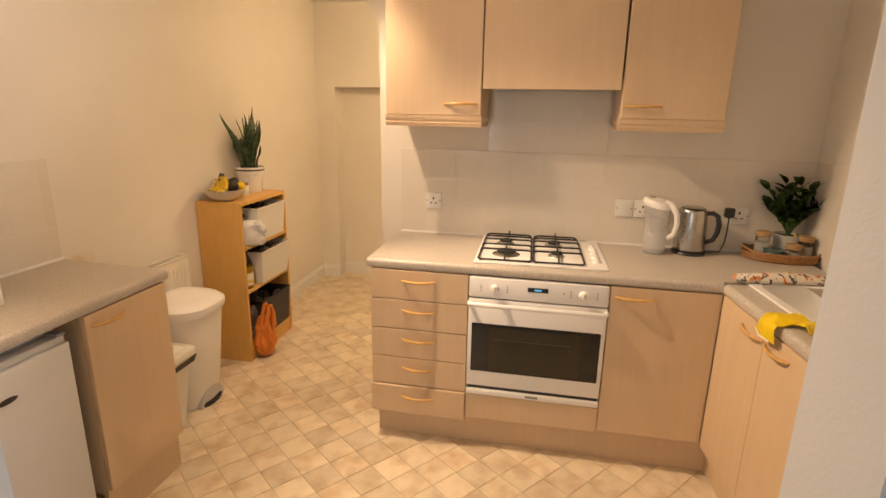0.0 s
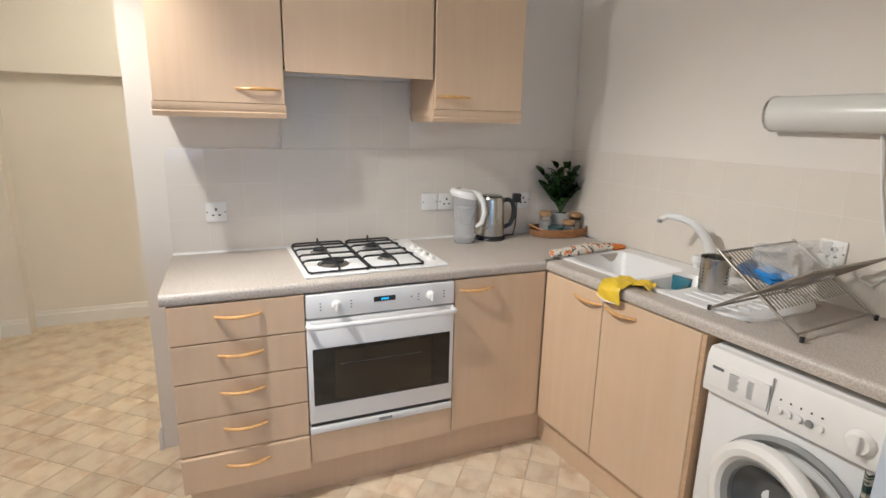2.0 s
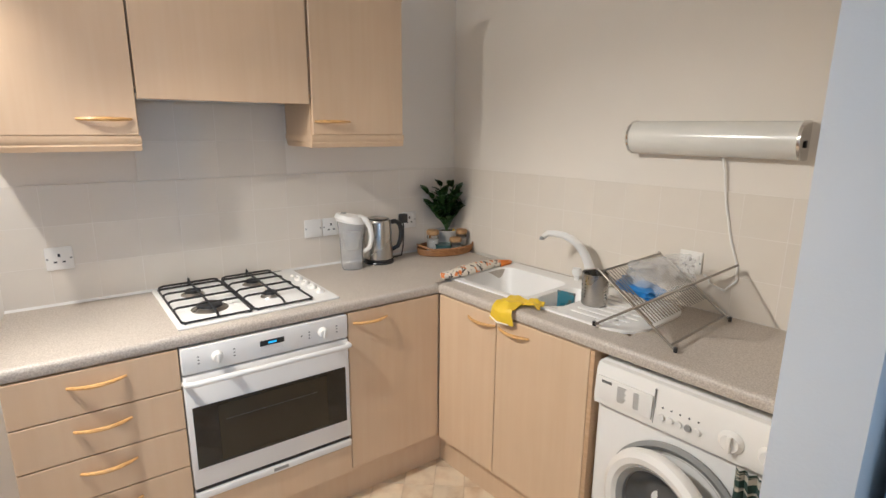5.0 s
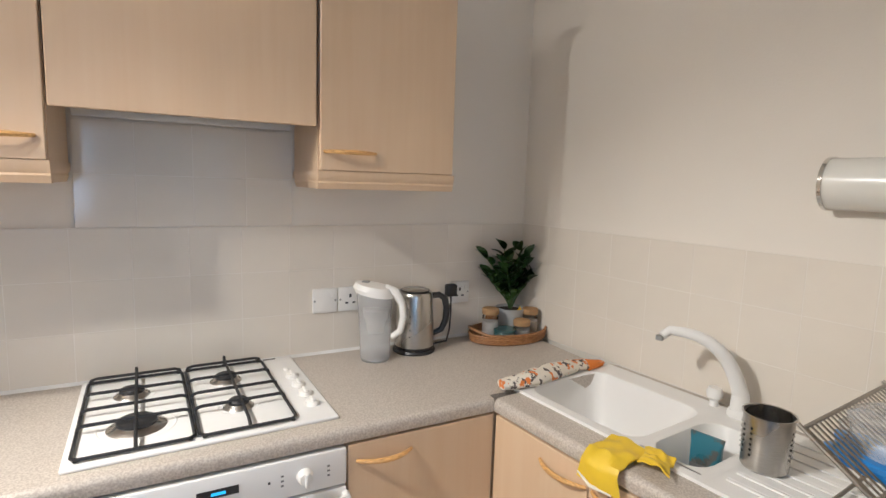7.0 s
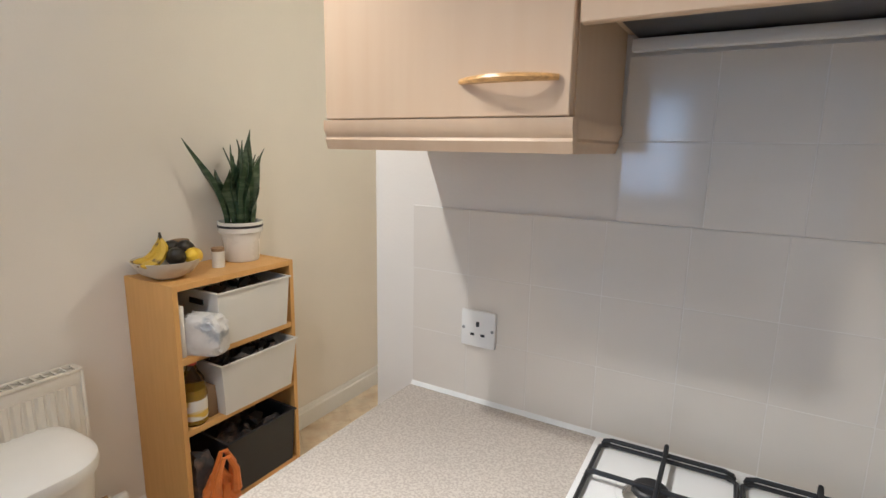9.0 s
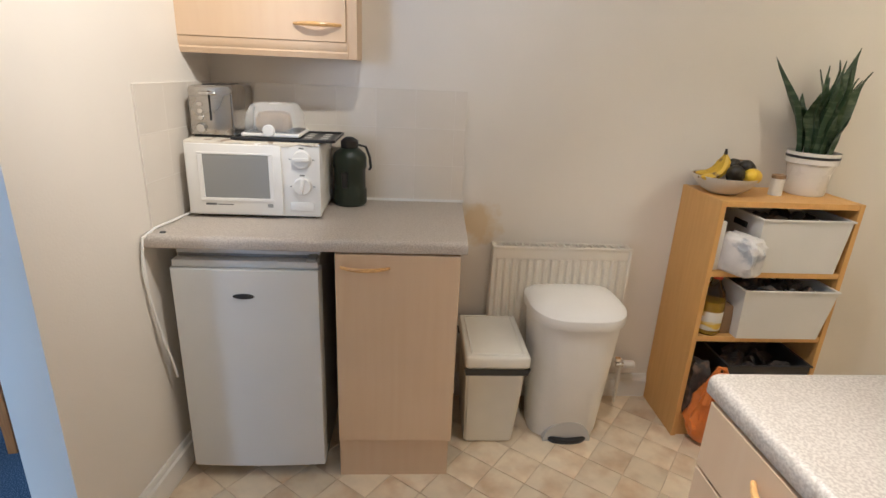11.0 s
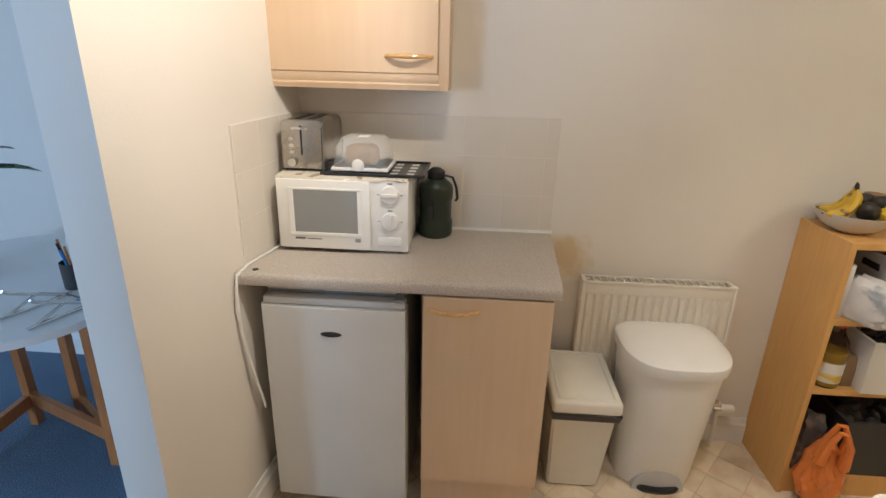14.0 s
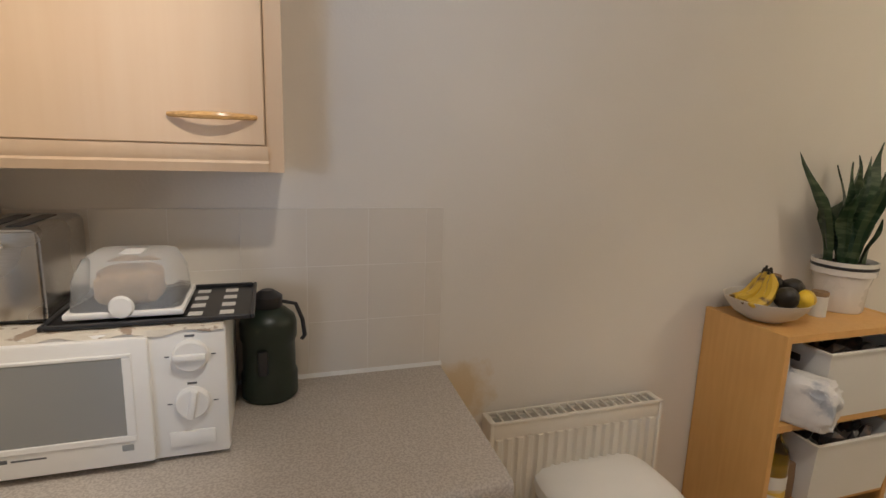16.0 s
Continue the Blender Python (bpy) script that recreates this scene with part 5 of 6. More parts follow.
tube(cb, [(0, -0.018, -0.02), (0.0, -0.02, -0.08), (-0.005, -0.022, -0.15), (-0.03, -0.045, -0.188), (-0.10, -0.055, -0.190), (-0.16, -0.075, -0.190)], 0.0035, 8)
part("flex", cb, M["black_plastic"], pl)

# ---- kettle, filter jug ----
ke = thing("kettle", pose(0.704, 2.482, CT) @ Matrix.Scale(0.92, 4), "brushed steel jug kettle with black handle", "kettle")
part("base", lathe(bmesh.new(), [(0, 0), (0.082, 0.0), (0.084, 0.006), (0.080, 0.014), (0, 0.016)], 32), M["black_plastic"], ke)
part("body", lathe(bmesh.new(), [(0.076, 0.017), (0.077, 0.024), (0.0765, 0.07), (0.073, 0.15), (0.069, 0.222), (0.0675, 0.232), (0.064, 0.237), (0.052, 0.239), (0.0, 0.239)], 40), M["steel"], ke)
part("band", lathe(bmesh.new(), [(0.0775, 0.017), (0.0785, 0.019), (0.0785, 0.024), (0.0775, 0.026)], 40), M["black_plastic"], ke)
lid_k = part("lid", lathe(bmesh.new(), [(0.053, 0.2385), (0.053, 0.243), (0.048, 0.247), (0.02, 0.249), (0, 0.249)], 28), M["steel"], ke, "steel lid")
part("lid_ring", lathe(bmesh.new(), [(0.0535, 0.2388), (0.057, 0.240), (0.0575, 0.2425), (0.0535, 0.2435)], 32), M["black_plastic"], lid_k)
hb = bmesh.new()
tube(hb, [(0.060, 0, 0.218), (0.095, 0, 0.222), (0.118, 0, 0.208), (0.128, 0, 0.17), (0.124, 0, 0.12), (0.108, 0, 0.082), (0.074, 0, 0.066)], [0.012, 0.0125, 0.0135, 0.0135, 0.013, 0.012, 0.011], 10)
part("handle", hb, M["black_plastic"], ke, "black loop handle", pose(0, 0, 0, 0, 0, -18))
sb2 = bmesh.new()
prism(sb2, [(-0.020, 0.0), (0.020, 0.0), (0.0, -0.024)], 0.185, 0.228)
part("spout", sb2, M["steel"], ke, m=pose(-0.060, 0, 0, 0, 0, 250))
for i in range(4):
    part("gauge_mark", B(-0.003, 0.003, -0.079 + i * 0.0018, -0.073, 0.07 + i * 0.026, 0.075 + i * 0.026), M["black_plastic"], ke, m=pose(0, 0, 0, 0, 0, -38))

jug = thing("filter_jug", pose(0.538, 2.440, CT) @ pose(0, 0, 0, 0, 0, -35) @ Matrix.Diagonal((0.93, 0.93, 1.06, 1)), "clear plastic water filter jug with white lid and handle", "jug")
bm = bmesh.new()
def oval(bm, rx, ry, z, cx=0.0, n=28):
    return [bm.verts.new((cx + rx * math.cos(math.tau * k / n), ry * math.sin(math.tau * k / n), z)) for k in range(n)]
loft(bm, [oval(bm, 0.050, 0.046, 0.0), oval(bm, 0.054, 0.050, 0.008), oval(bm, 0.058, 0.053, 0.12, -0.002), oval(bm, 0.066, 0.056, 0.222, -0.004), oval(bm, 0.064, 0.054, 0.222, -0.004), oval(bm, 0.056, 0.051, 0.12, -0.002), oval(bm, 0.052, 0.048, 0.01), oval(bm, 0.048, 0.044, 0.006)])
part("body", bm, M["cloudy"], jug, "cloudy clear body")
bm = bmesh.new()
rings_l = [oval(bm, 0.070, 0.059, 0.216, -0.006), oval(bm, 0.074, 0.061, 0.230, -0.010), oval(bm, 0.066, 0.053, 0.246, -0.008), oval(bm, 0.03, 0.02, 0.250, -0.006)]
for v in bm.verts:
    v.co.z += -0.14 * (v.co.x + 0.02)
loft(bm, rings_l)
part("lid", bm, M["white_plastic"], jug, "white lid")
part("lid_window", B(-0.050, -0.025, -0.012, 0.012, 0.251, 0.2555, 0.001, 1), M["grey_plastic"], jug)
hb = bmesh.new()
tube(hb, [(0.035, 0, 0.234), (0.072, 0, 0.224), (0.096, 0, 0.19), (0.102, 0, 0.145), (0.092, 0, 0.10), (0.062, 0, 0.078)], [0.016, 0.016, 0.014, 0.0125, 0.012, 0.010], 10)
part("handle", hb, M["white_plastic"], jug, "white curved handle")
part("filter", lathe(bmesh.new(), [(0, 0.09), (0.026, 0.09), (0.032, 0.10), (0.034, 0.125), (0.045, 0.14), (0.047, 0.165), (0, 0.17)], 24, sy=0.85), M["frosted"], jug, "white filter funnel")

# ---- wicker tray with jars and plant ----
M["wicker"] = mat("honey_wicker", (0.42, 0.21, 0.08), 0.55, grain=(60, (0.25, 0.11, 0.04)), stretch=(1, 1, 3), vary=0.1, bump=0.5, bump_scale=90)
M["glass_teal"] = mat("teal_glass", (0.05, 0.11, 0.11), 0.15, vary=0.1)
M["grey_pot"] = mat("grey_ceramic", (0.45, 0.45, 0.44), 0.4, vary=0.06)
M["cork"] = mat("cork_lid", (0.40, 0.24, 0.11), 0.7, vary=0.12, vary_scale=25, bump=0.4)
M["white_powder"] = mat("white_salt", (0.78, 0.76, 0.72), 0.9, vary=0.05, bump=0.3)
TRX, TRY = 1.108, 2.466
tr = thing("wicker_tray", pose(TRX, TRY, CT, 0, 0, -4), "oval honey-coloured wicker tray with raised rim", "tray")
part("base", lathe(bmesh.new(), [(0, 0.0), (0.150, 0.0), (0.158, 0.004), (0.15, 0.008), (0, 0.008)], 44, sy=0.62), M["wicker"], tr)
for k in range(5):
    rb = bmesh.new()
    tube(rb, [((0.158 + 0.002 * k) * math.cos(math.tau * i / 48), 0.62 * (0.158 + 0.002 * k) * math.sin(math.tau * i / 48), 0.008 + k * 0.008 + (0.022 if k == 4 else 0.0) * max(0, abs(math.cos(math.tau * i / 48)) - 0.75) * 3) for i in range(48)], 0.0052, 6, True)
    part("rim", rb, M["wicker"], tr)


def storage_jar(x, y, r, h, fill, label, teal=False):
    j = thing("storage_jar", pose(TRX + x, TRY + y, CT + 0.0085), label, "jar", "jars on the tray")
    part("glass", lathe(bmesh.new(), [(0, 0), (r, 0), (r + 0.002, 0.004), (r + 0.002, h - 0.006), (r - 0.002, h), (0, h)], 24), M["glass_teal"] if teal else M["clear"], j)
    if not teal:
        part("contents", lathe(bmesh.new(), [(0, 0.003), (r - 0.002, 0.003), (r - 0.002, h * 0.72), (0, h * 0.75)], 20), fill, j)
        part("lid", lathe(bmesh.new(), [(r + 0.001, h + 0.0005), (r + 0.004, h + 0.003), (r + 0.004, h + 0.02), (r, h + 0.024), (0, h + 0.024)], 24), M["cork"], j, "wooden lid")
    else:
        part("lid", lathe(bmesh.new(), [(r + 0.003, h + 0.0005), (r + 0.004, h + 0.002), (r + 0.004, h + 0.010), (0, h + 0.011)], 24), M["glass_teal"], j)


storage_jar(-0.088, -0.004, 0.029, 0.100, M["white_powder"], "tall glass jar of white salt with wooden lid")
storage_jar(-0.050, -0.050, 0.040, 0.042, M["white_powder"], "low teal glass jar", True)
storage_jar(0.028, -0.052, 0.029, 0.055, M["white_powder"], "small glass jar of salt with wooden lid")
storage_jar(0.090, -0.020, 0.029, 0.088, M["stoneware"], "glass jar of mixed shells with wooden lid")
zz = thing("zz_plant", pose(TRX + 0.030, TRY + 0.032, CT + 0.0085) @ Matrix.Scale(1.12, 4), "glossy dark green houseplant in a grey pot", "houseplant")
part("pot", lathe(bmesh.new(), [(0, 0), (0.044, 0.0), (0.050, 0.07), (0.054, 0.098), (0.050, 0.098), (0.047, 0.088), (0, 0.086)], 28), M["grey_pot"], zz)
part("soil", lathe(bmesh.new(), [(0.047, 0.089), (0.02, 0.092), (0, 0.092)], 16), M["soil"], zz)
rnd = random.Random(11)


def leaf_mesh(length, width):
    bm = bmesh.new()
    n = 6
    rows = []
    for i in range(n):
        u = i / (n - 1)
        w = width * math.sin(math.pi * min(1, 0.08 + u * 0.92)) ** 0.8 * (1 if u < 0.95 else 0.3)
        z = -0.25 * length * u * u
        rows.append([bm.verts.new((-w, u * length, z + 0.25 * w)), bm.verts.new((0, u * length, z)), bm.verts.new((w, u * length, z + 0.25 * w))])
    for a, b in zip(rows, rows[1:]):
        for j in range(2):
            bm.faces.new((a[j], a[j + 1], b[j + 1], b[j]))
    bmesh.ops.solidify(bm, geom=bm.faces[:], thickness=0.0012)
    return mesh_of("leaf", bm, M["leaf"])


ZL = [leaf_mesh(0.058, 0.0165), leaf_mesh(0.048, 0.015)]
for s in range(13):
    a = s * 2.4 + rnd.uniform(-0.3, 0.3)
    lean = rnd.uniform(0.25, 0.85)
    ln = rnd.uniform(0.13, 0.235)
    if s == 0:
        a, lean, ln = -0.15, 0.85, 0.25
    if s == 1:
        a, lean, ln = 2.9, 0.5, 0.2
    sm = bmesh.new()
    pts = []
    for i in range(8):
        u = i / 7
        out = ln * lean * u ** 1.3
        pts.append(Vector((out * math.cos(a), out * math.sin(a) * 0.6, 0.09 + ln * u * (1.05 - 0.22 * lean * u))))
    tube(sm, pts, [0.0052 - 0.0005 * i for i in range(8)], 6)
    stem = part("stem", sm, M["leaf"], zz)
    for i in range(2, 8):
        for side in (-1, 1):
            lf = new("leaf", ZL[(i + s) % 2])
            lf.parent = stem
            yaw = math.degrees(a) - 90 + side * rnd.uniform(45, 80)
            if i == 7 and side == 1:
                yaw = math.degrees(a) - 90
            lf.matrix_basis = Matrix.Translation(pts[i]) @ pose(0, 0, 0, 0, 0, yaw) @ pose(0, 0, 0, rnd.uniform(42, 72), rnd.uniform(-35, 35), 0)
solid("yellow_pick", prism(bmesh.new(), [(0, 0), (0.012, 0.012), (0.0, 0.03), (-0.012, 0.012)], 0, 0.002, "y"), M["lemon"], pose(TRX + 0.045, TRY - 0.012, CT + 0.10), "small yellow plant pick in the pot", "plant pick")

# ---- round the sink ----
M["print_cloth"] = mat("floral_print_cloth", (0.74, 0.68, 0.58), 0.9, grain=(42, (0.10, 0.08, 0.075), (0.555, 0.585)), vary=0.05, bump=0.4, bump_scale=180)
pt = M["print_cloth"].node_tree
blotch = pt.nodes.new("ShaderNodeTexNoise")
blotch.inputs["Scale"].default_value, blotch.inputs["Detail"].default_value = 34, 2
pt.links.new(pt.nodes["Texture Coordinate"].outputs["Object"], blotch.inputs["Vector"])
cut = pt.nodes.new("ShaderNodeMapRange")
cut.inputs[1].default_value, cut.inputs[2].default_value = 0.60, 0.63
pt.links.new(blotch.outputs[0], cut.inputs[0])
flowers = pt.nodes.new("ShaderNodeMix")
flowers.data_type = "RGBA"
flowers.inputs[7].default_value = (0.72, 0.22, 0.05, 1)
pt.links.new(cut.outputs[0], flowers.inputs[0])
pt.links.new(pt.nodes["Principled BSDF"].inputs["Base Color"].links[0].from_socket, flowers.inputs[6])
pt.links.new(flowers.outputs[2], pt.nodes["Principled BSDF"].inputs["Base Color"])
M["orange"] = mat("orange_cloth", (0.75, 0.22, 0.03), 0.8, vary=0.08)
cl = bmesh.new()
pts, rs = [], []
for k in range(14):
    u = k / 13
    pts.append((-0.028 + 0.012 * math.sin(u * 7), 0.045 + 0.43 * u, CT + 0.008 + 0.022 + 0.006 * math.sin(u * 5)))
    rs.append(0.013 + 0.025 * math.sin(math.pi * min(1, 0.12 + u * 0.85)) + 0.003 * math.sin(u * 31))
tube(cl, pts, rs, 12)
for v in cl.verts:
    v.co.z = max(CT + 0.008 + (v.co.z - CT - 0.008) * 0.66 + 0.006 * noise.noise(v.co * 45), CT + 0.0085)
cloth = solid("rolled_cloth", cl, M["print_cloth"], SINK, "rolled floral print cloth with orange end beside the sink", "cloth")
oe = bmesh.new()
tube(oe, [pts[-3], pts[-2], pts[-1], (pts[-1][0], pts[-1][1] + 0.015, pts[-1][2])], [rs[-3] + 0.003, rs[-2] + 0.003, rs[-1] + 0.002, 0.006], 12)
for v in oe.verts:
    v.co.z = max(CT + 0.008 + (v.co.z - CT - 0.008) * 0.66, CT + 0.0085)
part("orange_end", oe, M["orange"], cloth, "orange cloth end")

gl = thing("rubber_gloves", SINK @ pose(0.40, 0.0, CT), "yellow rubber gloves draped over the sink edge", "rubber gloves")


def draped(outline_w, x0, y_in, drop, seed, tilt, lift=0.0):
    bm = bmesh.new()
    bmesh.ops.create_grid(bm, x_segments=16, y_segments=22, size=0.5)
    for v in bm.verts:
        u, w = v.co.y + 0.5, v.co.x
        run = u * (y_in + drop)
        wide = outline_w * (0.75 + 0.35 * abs(u - 0.5))
        x = x0 + w * wide + tilt * run
        n = 0.010 * noise.noise(Vector((w * 3, u * 4, seed)))
        if run < y_in:
            y, z = y_in - run, 0.012 + lift + n + 0.010 * (1 - 4 * w * w)
        else:
            q = run - y_in
            y, z = -0.010 - 0.014 * min(1, q / 0.02) + n * 0.5 - 0.008 * (1 - 4 * w * w), 0.006 + lift - q + 0.006
        v.co = Vector((x, y, z))
    bmesh.ops.solidify(bm, geom=bm.faces[:], thickness=0.004)
    return bm


part("glove", draped(0.125, -0.012, 0.095, 0.062, 1.0, 0.02), M["yellow"], gl)
part("glove", draped(0.085, 0.055, 0.105, -0.035, 4.0, 0.42, 0.007), M["yellow"], gl)
cuff = bmesh.new()
tube(cuff, [(-0.062, -0.030, -0.040), (-0.02, -0.036, -0.053), (0.035, -0.032, -0.050)], [0.002, 0.004, 0.002], 6)
part("cuff", cuff, M["cream_plastic"], gl, "pale cuff lining")

cup = thing("cutlery_cup", SINK @ pose(0.598, 0.270, SZ + 0.003), "perforated steel cutlery holder standing on the drainer", "cutlery holder")
part("cup", lathe(bmesh.new(), [(0, 0.002), (0.044, 0.0), (0.047, 0.004), (0.050, 0.118), (0.0525, 0.120), (0.0525, 0.124), (0.049, 0.123), (0.045, 0.006), (0, 0.006)], 36), M["steel"], cup)
for k in range(14):
    a = math.tau * k / 14
    for r in range(6):
        if k % 7 in (0, 1, 2, 3):
            out = 0.0472 * (1 + 0.00132 * (r + 3)) + 0.0018
            hole = lathe(bmesh.new(), [(0, 0.0012), (0.0032, 0.0)], 8)
            part("hole", hole, M["black_plastic"], cup, m=pose(0, 0, 0.035 + r * 0.012, 0, 0, math.degrees(a)) @ pose(out, 0, 0, 0, 90, 0))
M["teal_pack"] = mat("teal_foil_pack", (0.03, 0.16, 0.22), 0.3, grain=(30, (0.10, 0.10, 0.09), (0.52, 0.58)), vary=0.15, vary_scale=20)
sp_ = thing("wipes_pack", SINK @ pose(0.468, 0.275, SZ - 0.108, 0, 0, 8), "small teal pouch standing in the half bowl", "pouch")
bm = bmesh.new()
loft(bm, [rring(bm, -0.032, 0.032, -0.018, 0.018, 0.0, 0.012), rring(bm, -0.034, 0.034, -0.02, 0.02, 0.05, 0.012), rring(bm, -0.036, 0.036, -0.012, 0.012, 0.10, 0.008), rring(bm, -0.040, 0.040, -0.003, 0.003, 0.125, 0.002)])
part("pouch", bm, M["teal_pack"], sp_)
part("label", B(-0.028, 0.028, -0.0225, -0.0205, 0.012, 0.055), M["print"], sp_, "dark printed label")

# folding wire dish rack: two leaves that cross
rack = thing("dish_rack", SINK @ pose(0.80, 0.0, CT), "folding steel wire dish rack standing on the drainer", "dish rack")


def rack_leaf(xa, za, xb, zb, y0, y1, n):
    f = part("side_bar", tube(bmesh.new(), [(xa, y0, za), (xb, y0, zb)], 0.0042, 8), M["wire"], rack)
    part("side_bar", tube(bmesh.new(), [(xa, y1, za), (xb, y1, zb)], 0.0042, 8), M["wire"], rack)
    for u in (0.06, 0.97):
        rb = bmesh.new()
        x, z = xa + (xb - xa) * u, za + (zb - za) * u
        tube(rb, [(x, y0, z), (x, y1, z)], 0.004, 8)
        part("cross_bar", rb, M["wire"], f)
    for k in range(n):
        y = y0 + (y1 - y0) * (k + 0.7) / (n + 0.4)
        wb_ = bmesh.new()
        p, q = (xa + (xb - xa) * 0.30, za + (zb - za) * 0.30), (xa + (xb - xa) * 0.97, za + (zb - za) * 0.97)
        tube(wb_, [(p[0], y, p[1]), (q[0], y, q[1])], 0.0021, 5)
        part("wire", wb_, M["wire"], f)
    for y in (y0, y1):
        ft = lathe(bmesh.new(), [(0, -0.008), (0.006, -0.008), (0.0065, 0.008), (0, 0.010)], 10)
        part("rubber_foot", ft, M["black_plastic"], f, m=pose(xa, y, za + 0.003))


rack_leaf(-0.075, 0.012, 0.205, 0.208, 0.080, 0.505, 24)
rack_leaf(0.205, 0.008, -0.080, 0.205, 0.088, 0.497, 24)
lr = bmesh.new()
tube(lr, [(0.065, 0.075, 0.108), (0.065, 0.510, 0.108)], 0.004, 8)
part("hinge_bar", lr, M["wire"], rack)
M["film"] = mat("thin_cloudy_film", (0.80, 0.81, 0.82), 0.22, vary=0.05, bump=0.6, bump_scale=30)
M["film"].node_tree.nodes["Principled BSDF"].inputs["Alpha"].default_value = 0.27
M["blue_bag"] = mat("blue_plastic_bag", (0.03, 0.22, 0.60), 0.3, vary=0.1, bump=0.4, bump_scale=40)
pbg = crumpled("plastic_bag", SINK @ pose(0.835, 0.31, CT + 0.122, 0, -8, 0), 0.085, 0.115, 0.058, M["film"], "crumpled clear plastic bag lying in the dish rack", "plastic bag", 0.42, 4, 9.0, 2.2)
crumpled("blue_bag", SINK @ pose(0.805, 0.215, CT + 0.124, 0, 10, 0), 0.075, 0.06, 0.016, M["blue_bag"], "crumpled blue plastic wrapper in the dish rack", "wrapper", 0.3, 3, 3.0, 3.0)

# ---- wall heater above the sink ----
HT = EAST @ pose(1.093, 0.006, 1.543) @ Matrix.Diagonal((1.075, 1.08, 1.10, 1))
ht = thing("wall_heater", HT, "grey tubular wall heater with chrome end caps", "wall heater")
prof = [(0.0, -0.052), (-0.03, -0.055)] + [(-0.035 - 0.058 * math.sin(a), 0.055 * -math.cos(a)) for a in arc(14, 0, 180)] + [(-0.03, 0.055), (0.0, 0.052)]
M["heater_grey"] = mat("satin_grey_plastic", (0.74, 0.73, 0.68), 0.22, vary=0.04, vary_scale=5, coat=0.3)
part("body", prism(bmesh.new(), prof, 0.008, 0.532, "x"), M["heater_grey"], ht)
for x0 in (0.0, 0.532):
    part("end_cap", prism(bmesh.new(), [(y * 1.04, z * 1.05) for y, z in prof], x0, x0 + 0.008, "x"), M["chrome"], ht, "bright end cap")
part("switch", B(0.5405, 0.544, -0.05, -0.035, -0.02, 0.0, 0.001, 1), M["black_plastic"], ht)
cb = bmesh.new()
tube(cb, [(0.31, -0.02, -0.055), (0.32, -0.015, -0.10), (0.335, -0.012, -0.2), (0.365, -0.011, -0.32), (0.395, -0.011, -0.40), (0.40, -0.012, -0.45), (0.365, -0.014, -0.49), (0.325, -0.018, -0.475), (0.30, -0.03, -0.445)], 0.0038, 8)
part("cord", cb, M["white_plastic"], ht, "white hanging cord")

# tea towel on the washing machine door
M["tartan"] = mat("green_tartan_towel", (0.03, 0.06, 0.05), 0.9, grain=(22, (0.45, 0.42, 0.36), (0.55, 0.60)), stretch=(0.3, 0.3, 3), vary=0.15, bump=0.5, bump_scale=180)
tw = bmesh.new()
bmesh.ops.create_grid(tw, x_segments=12, y_segments=20, size=0.5)
for v in tw.verts:
    u = v.co.y + 0.5
    v.co = Vector((v.co.x * 0.09 * (1 + 0.3 * u) + 0.02 * u, -0.012 + 0.010 * math.sin(v.co.x * 22 + u * 2), -0.24 * u))
bmesh.ops.solidify(tw, geom=tw.faces[:], thickness=0.004)
solid("checked_towel", tw, M["tartan"], SINK @ pose(1.292, -0.022, 0.705), "dark green checked tea towel hanging on the washing machine", "tea towel")

# silicone beads along the worktops
for nm, m, x0, x1, d in (("sealant", HOB, -0.770, 1.22, D_HOB), ("sealant", WEST, YN + 0.002, 1.65, D_WEST), ("sealant", SINK, -0.55, 1.48, D_SINK)):
    bm = bmesh.new()
    prism(bm, [(d - 0.016, CT + 0.0005), (d - 0.007, CT + 0.009), (d - 0.004, CT + 0.009), (d - 0.004, CT + 0.0005)], x0, x1, "x")
    solid(nm, bm, M["seal"], m, "white silicone bead along the worktop", "sealant")

# ---- ceiling lamp ----
cl_ = thing("ceiling_lamp", pose(LAMP[0], LAMP[1], H), "small white ceiling lamp fitting with bare bulb", "ceiling lamp")
part("rose", lathe(bmesh.new(), [(0, 0.0), (0.05, 0.0), (0.048, -0.02), (0.02, -0.03), (0.018, -0.05), (0, -0.05)], 24), M["white_plastic"], cl_)

# ---- living room side ----
M["table_white"] = mat("white_laminate", (0.72, 0.73, 0.74), 0.35, vary=0.03)
tab = thing("drop_leaf_table", pose(-1.74, -0.30, 0, 0, 0, 8), "white drop-leaf table with orange wooden legs", "table")
top = [(0.52 * math.copysign(abs(math.cos(a)) ** 0.75, math.cos(a)), 0.47 * math.copysign(abs(math.sin(a)) ** 0.75, math.sin(a))) for a in [math.tau * k / 48 for k in range(48)]]
part("tabletop", prism(bmesh.new(), top, 0.715, 0.74), M["table_white"], tab, "white rounded top")
lf = [(-0.02 + 0.30 * math.cos(a), 0.70 - 0.42 * math.sin(a)) for a in arc(20, 0, 180)]
part("hanging_leaf", prism(bmesh.new(), lf, -0.462, -0.44, "y"), M["table_white"], tab)
for lx, ly, ax, ay in ((0.12, 0.27, 0.16, 0.28), (-0.12, 0.02, -0.12, 0.02), (-0.14, -0.19, -0.14, -0.20), (0.13, -0.22, 0.13, -0.22)):
    lb = bmesh.new()
    prism(lb, [(lx - 0.022, ly - 0.015), (lx + 0.022, ly - 0.015), (lx + 0.022, ly + 0.015), (lx - 0.022, ly + 0.015)], 0.0, 0.714)
    part("leg", lb, M["table_wood"], tab)
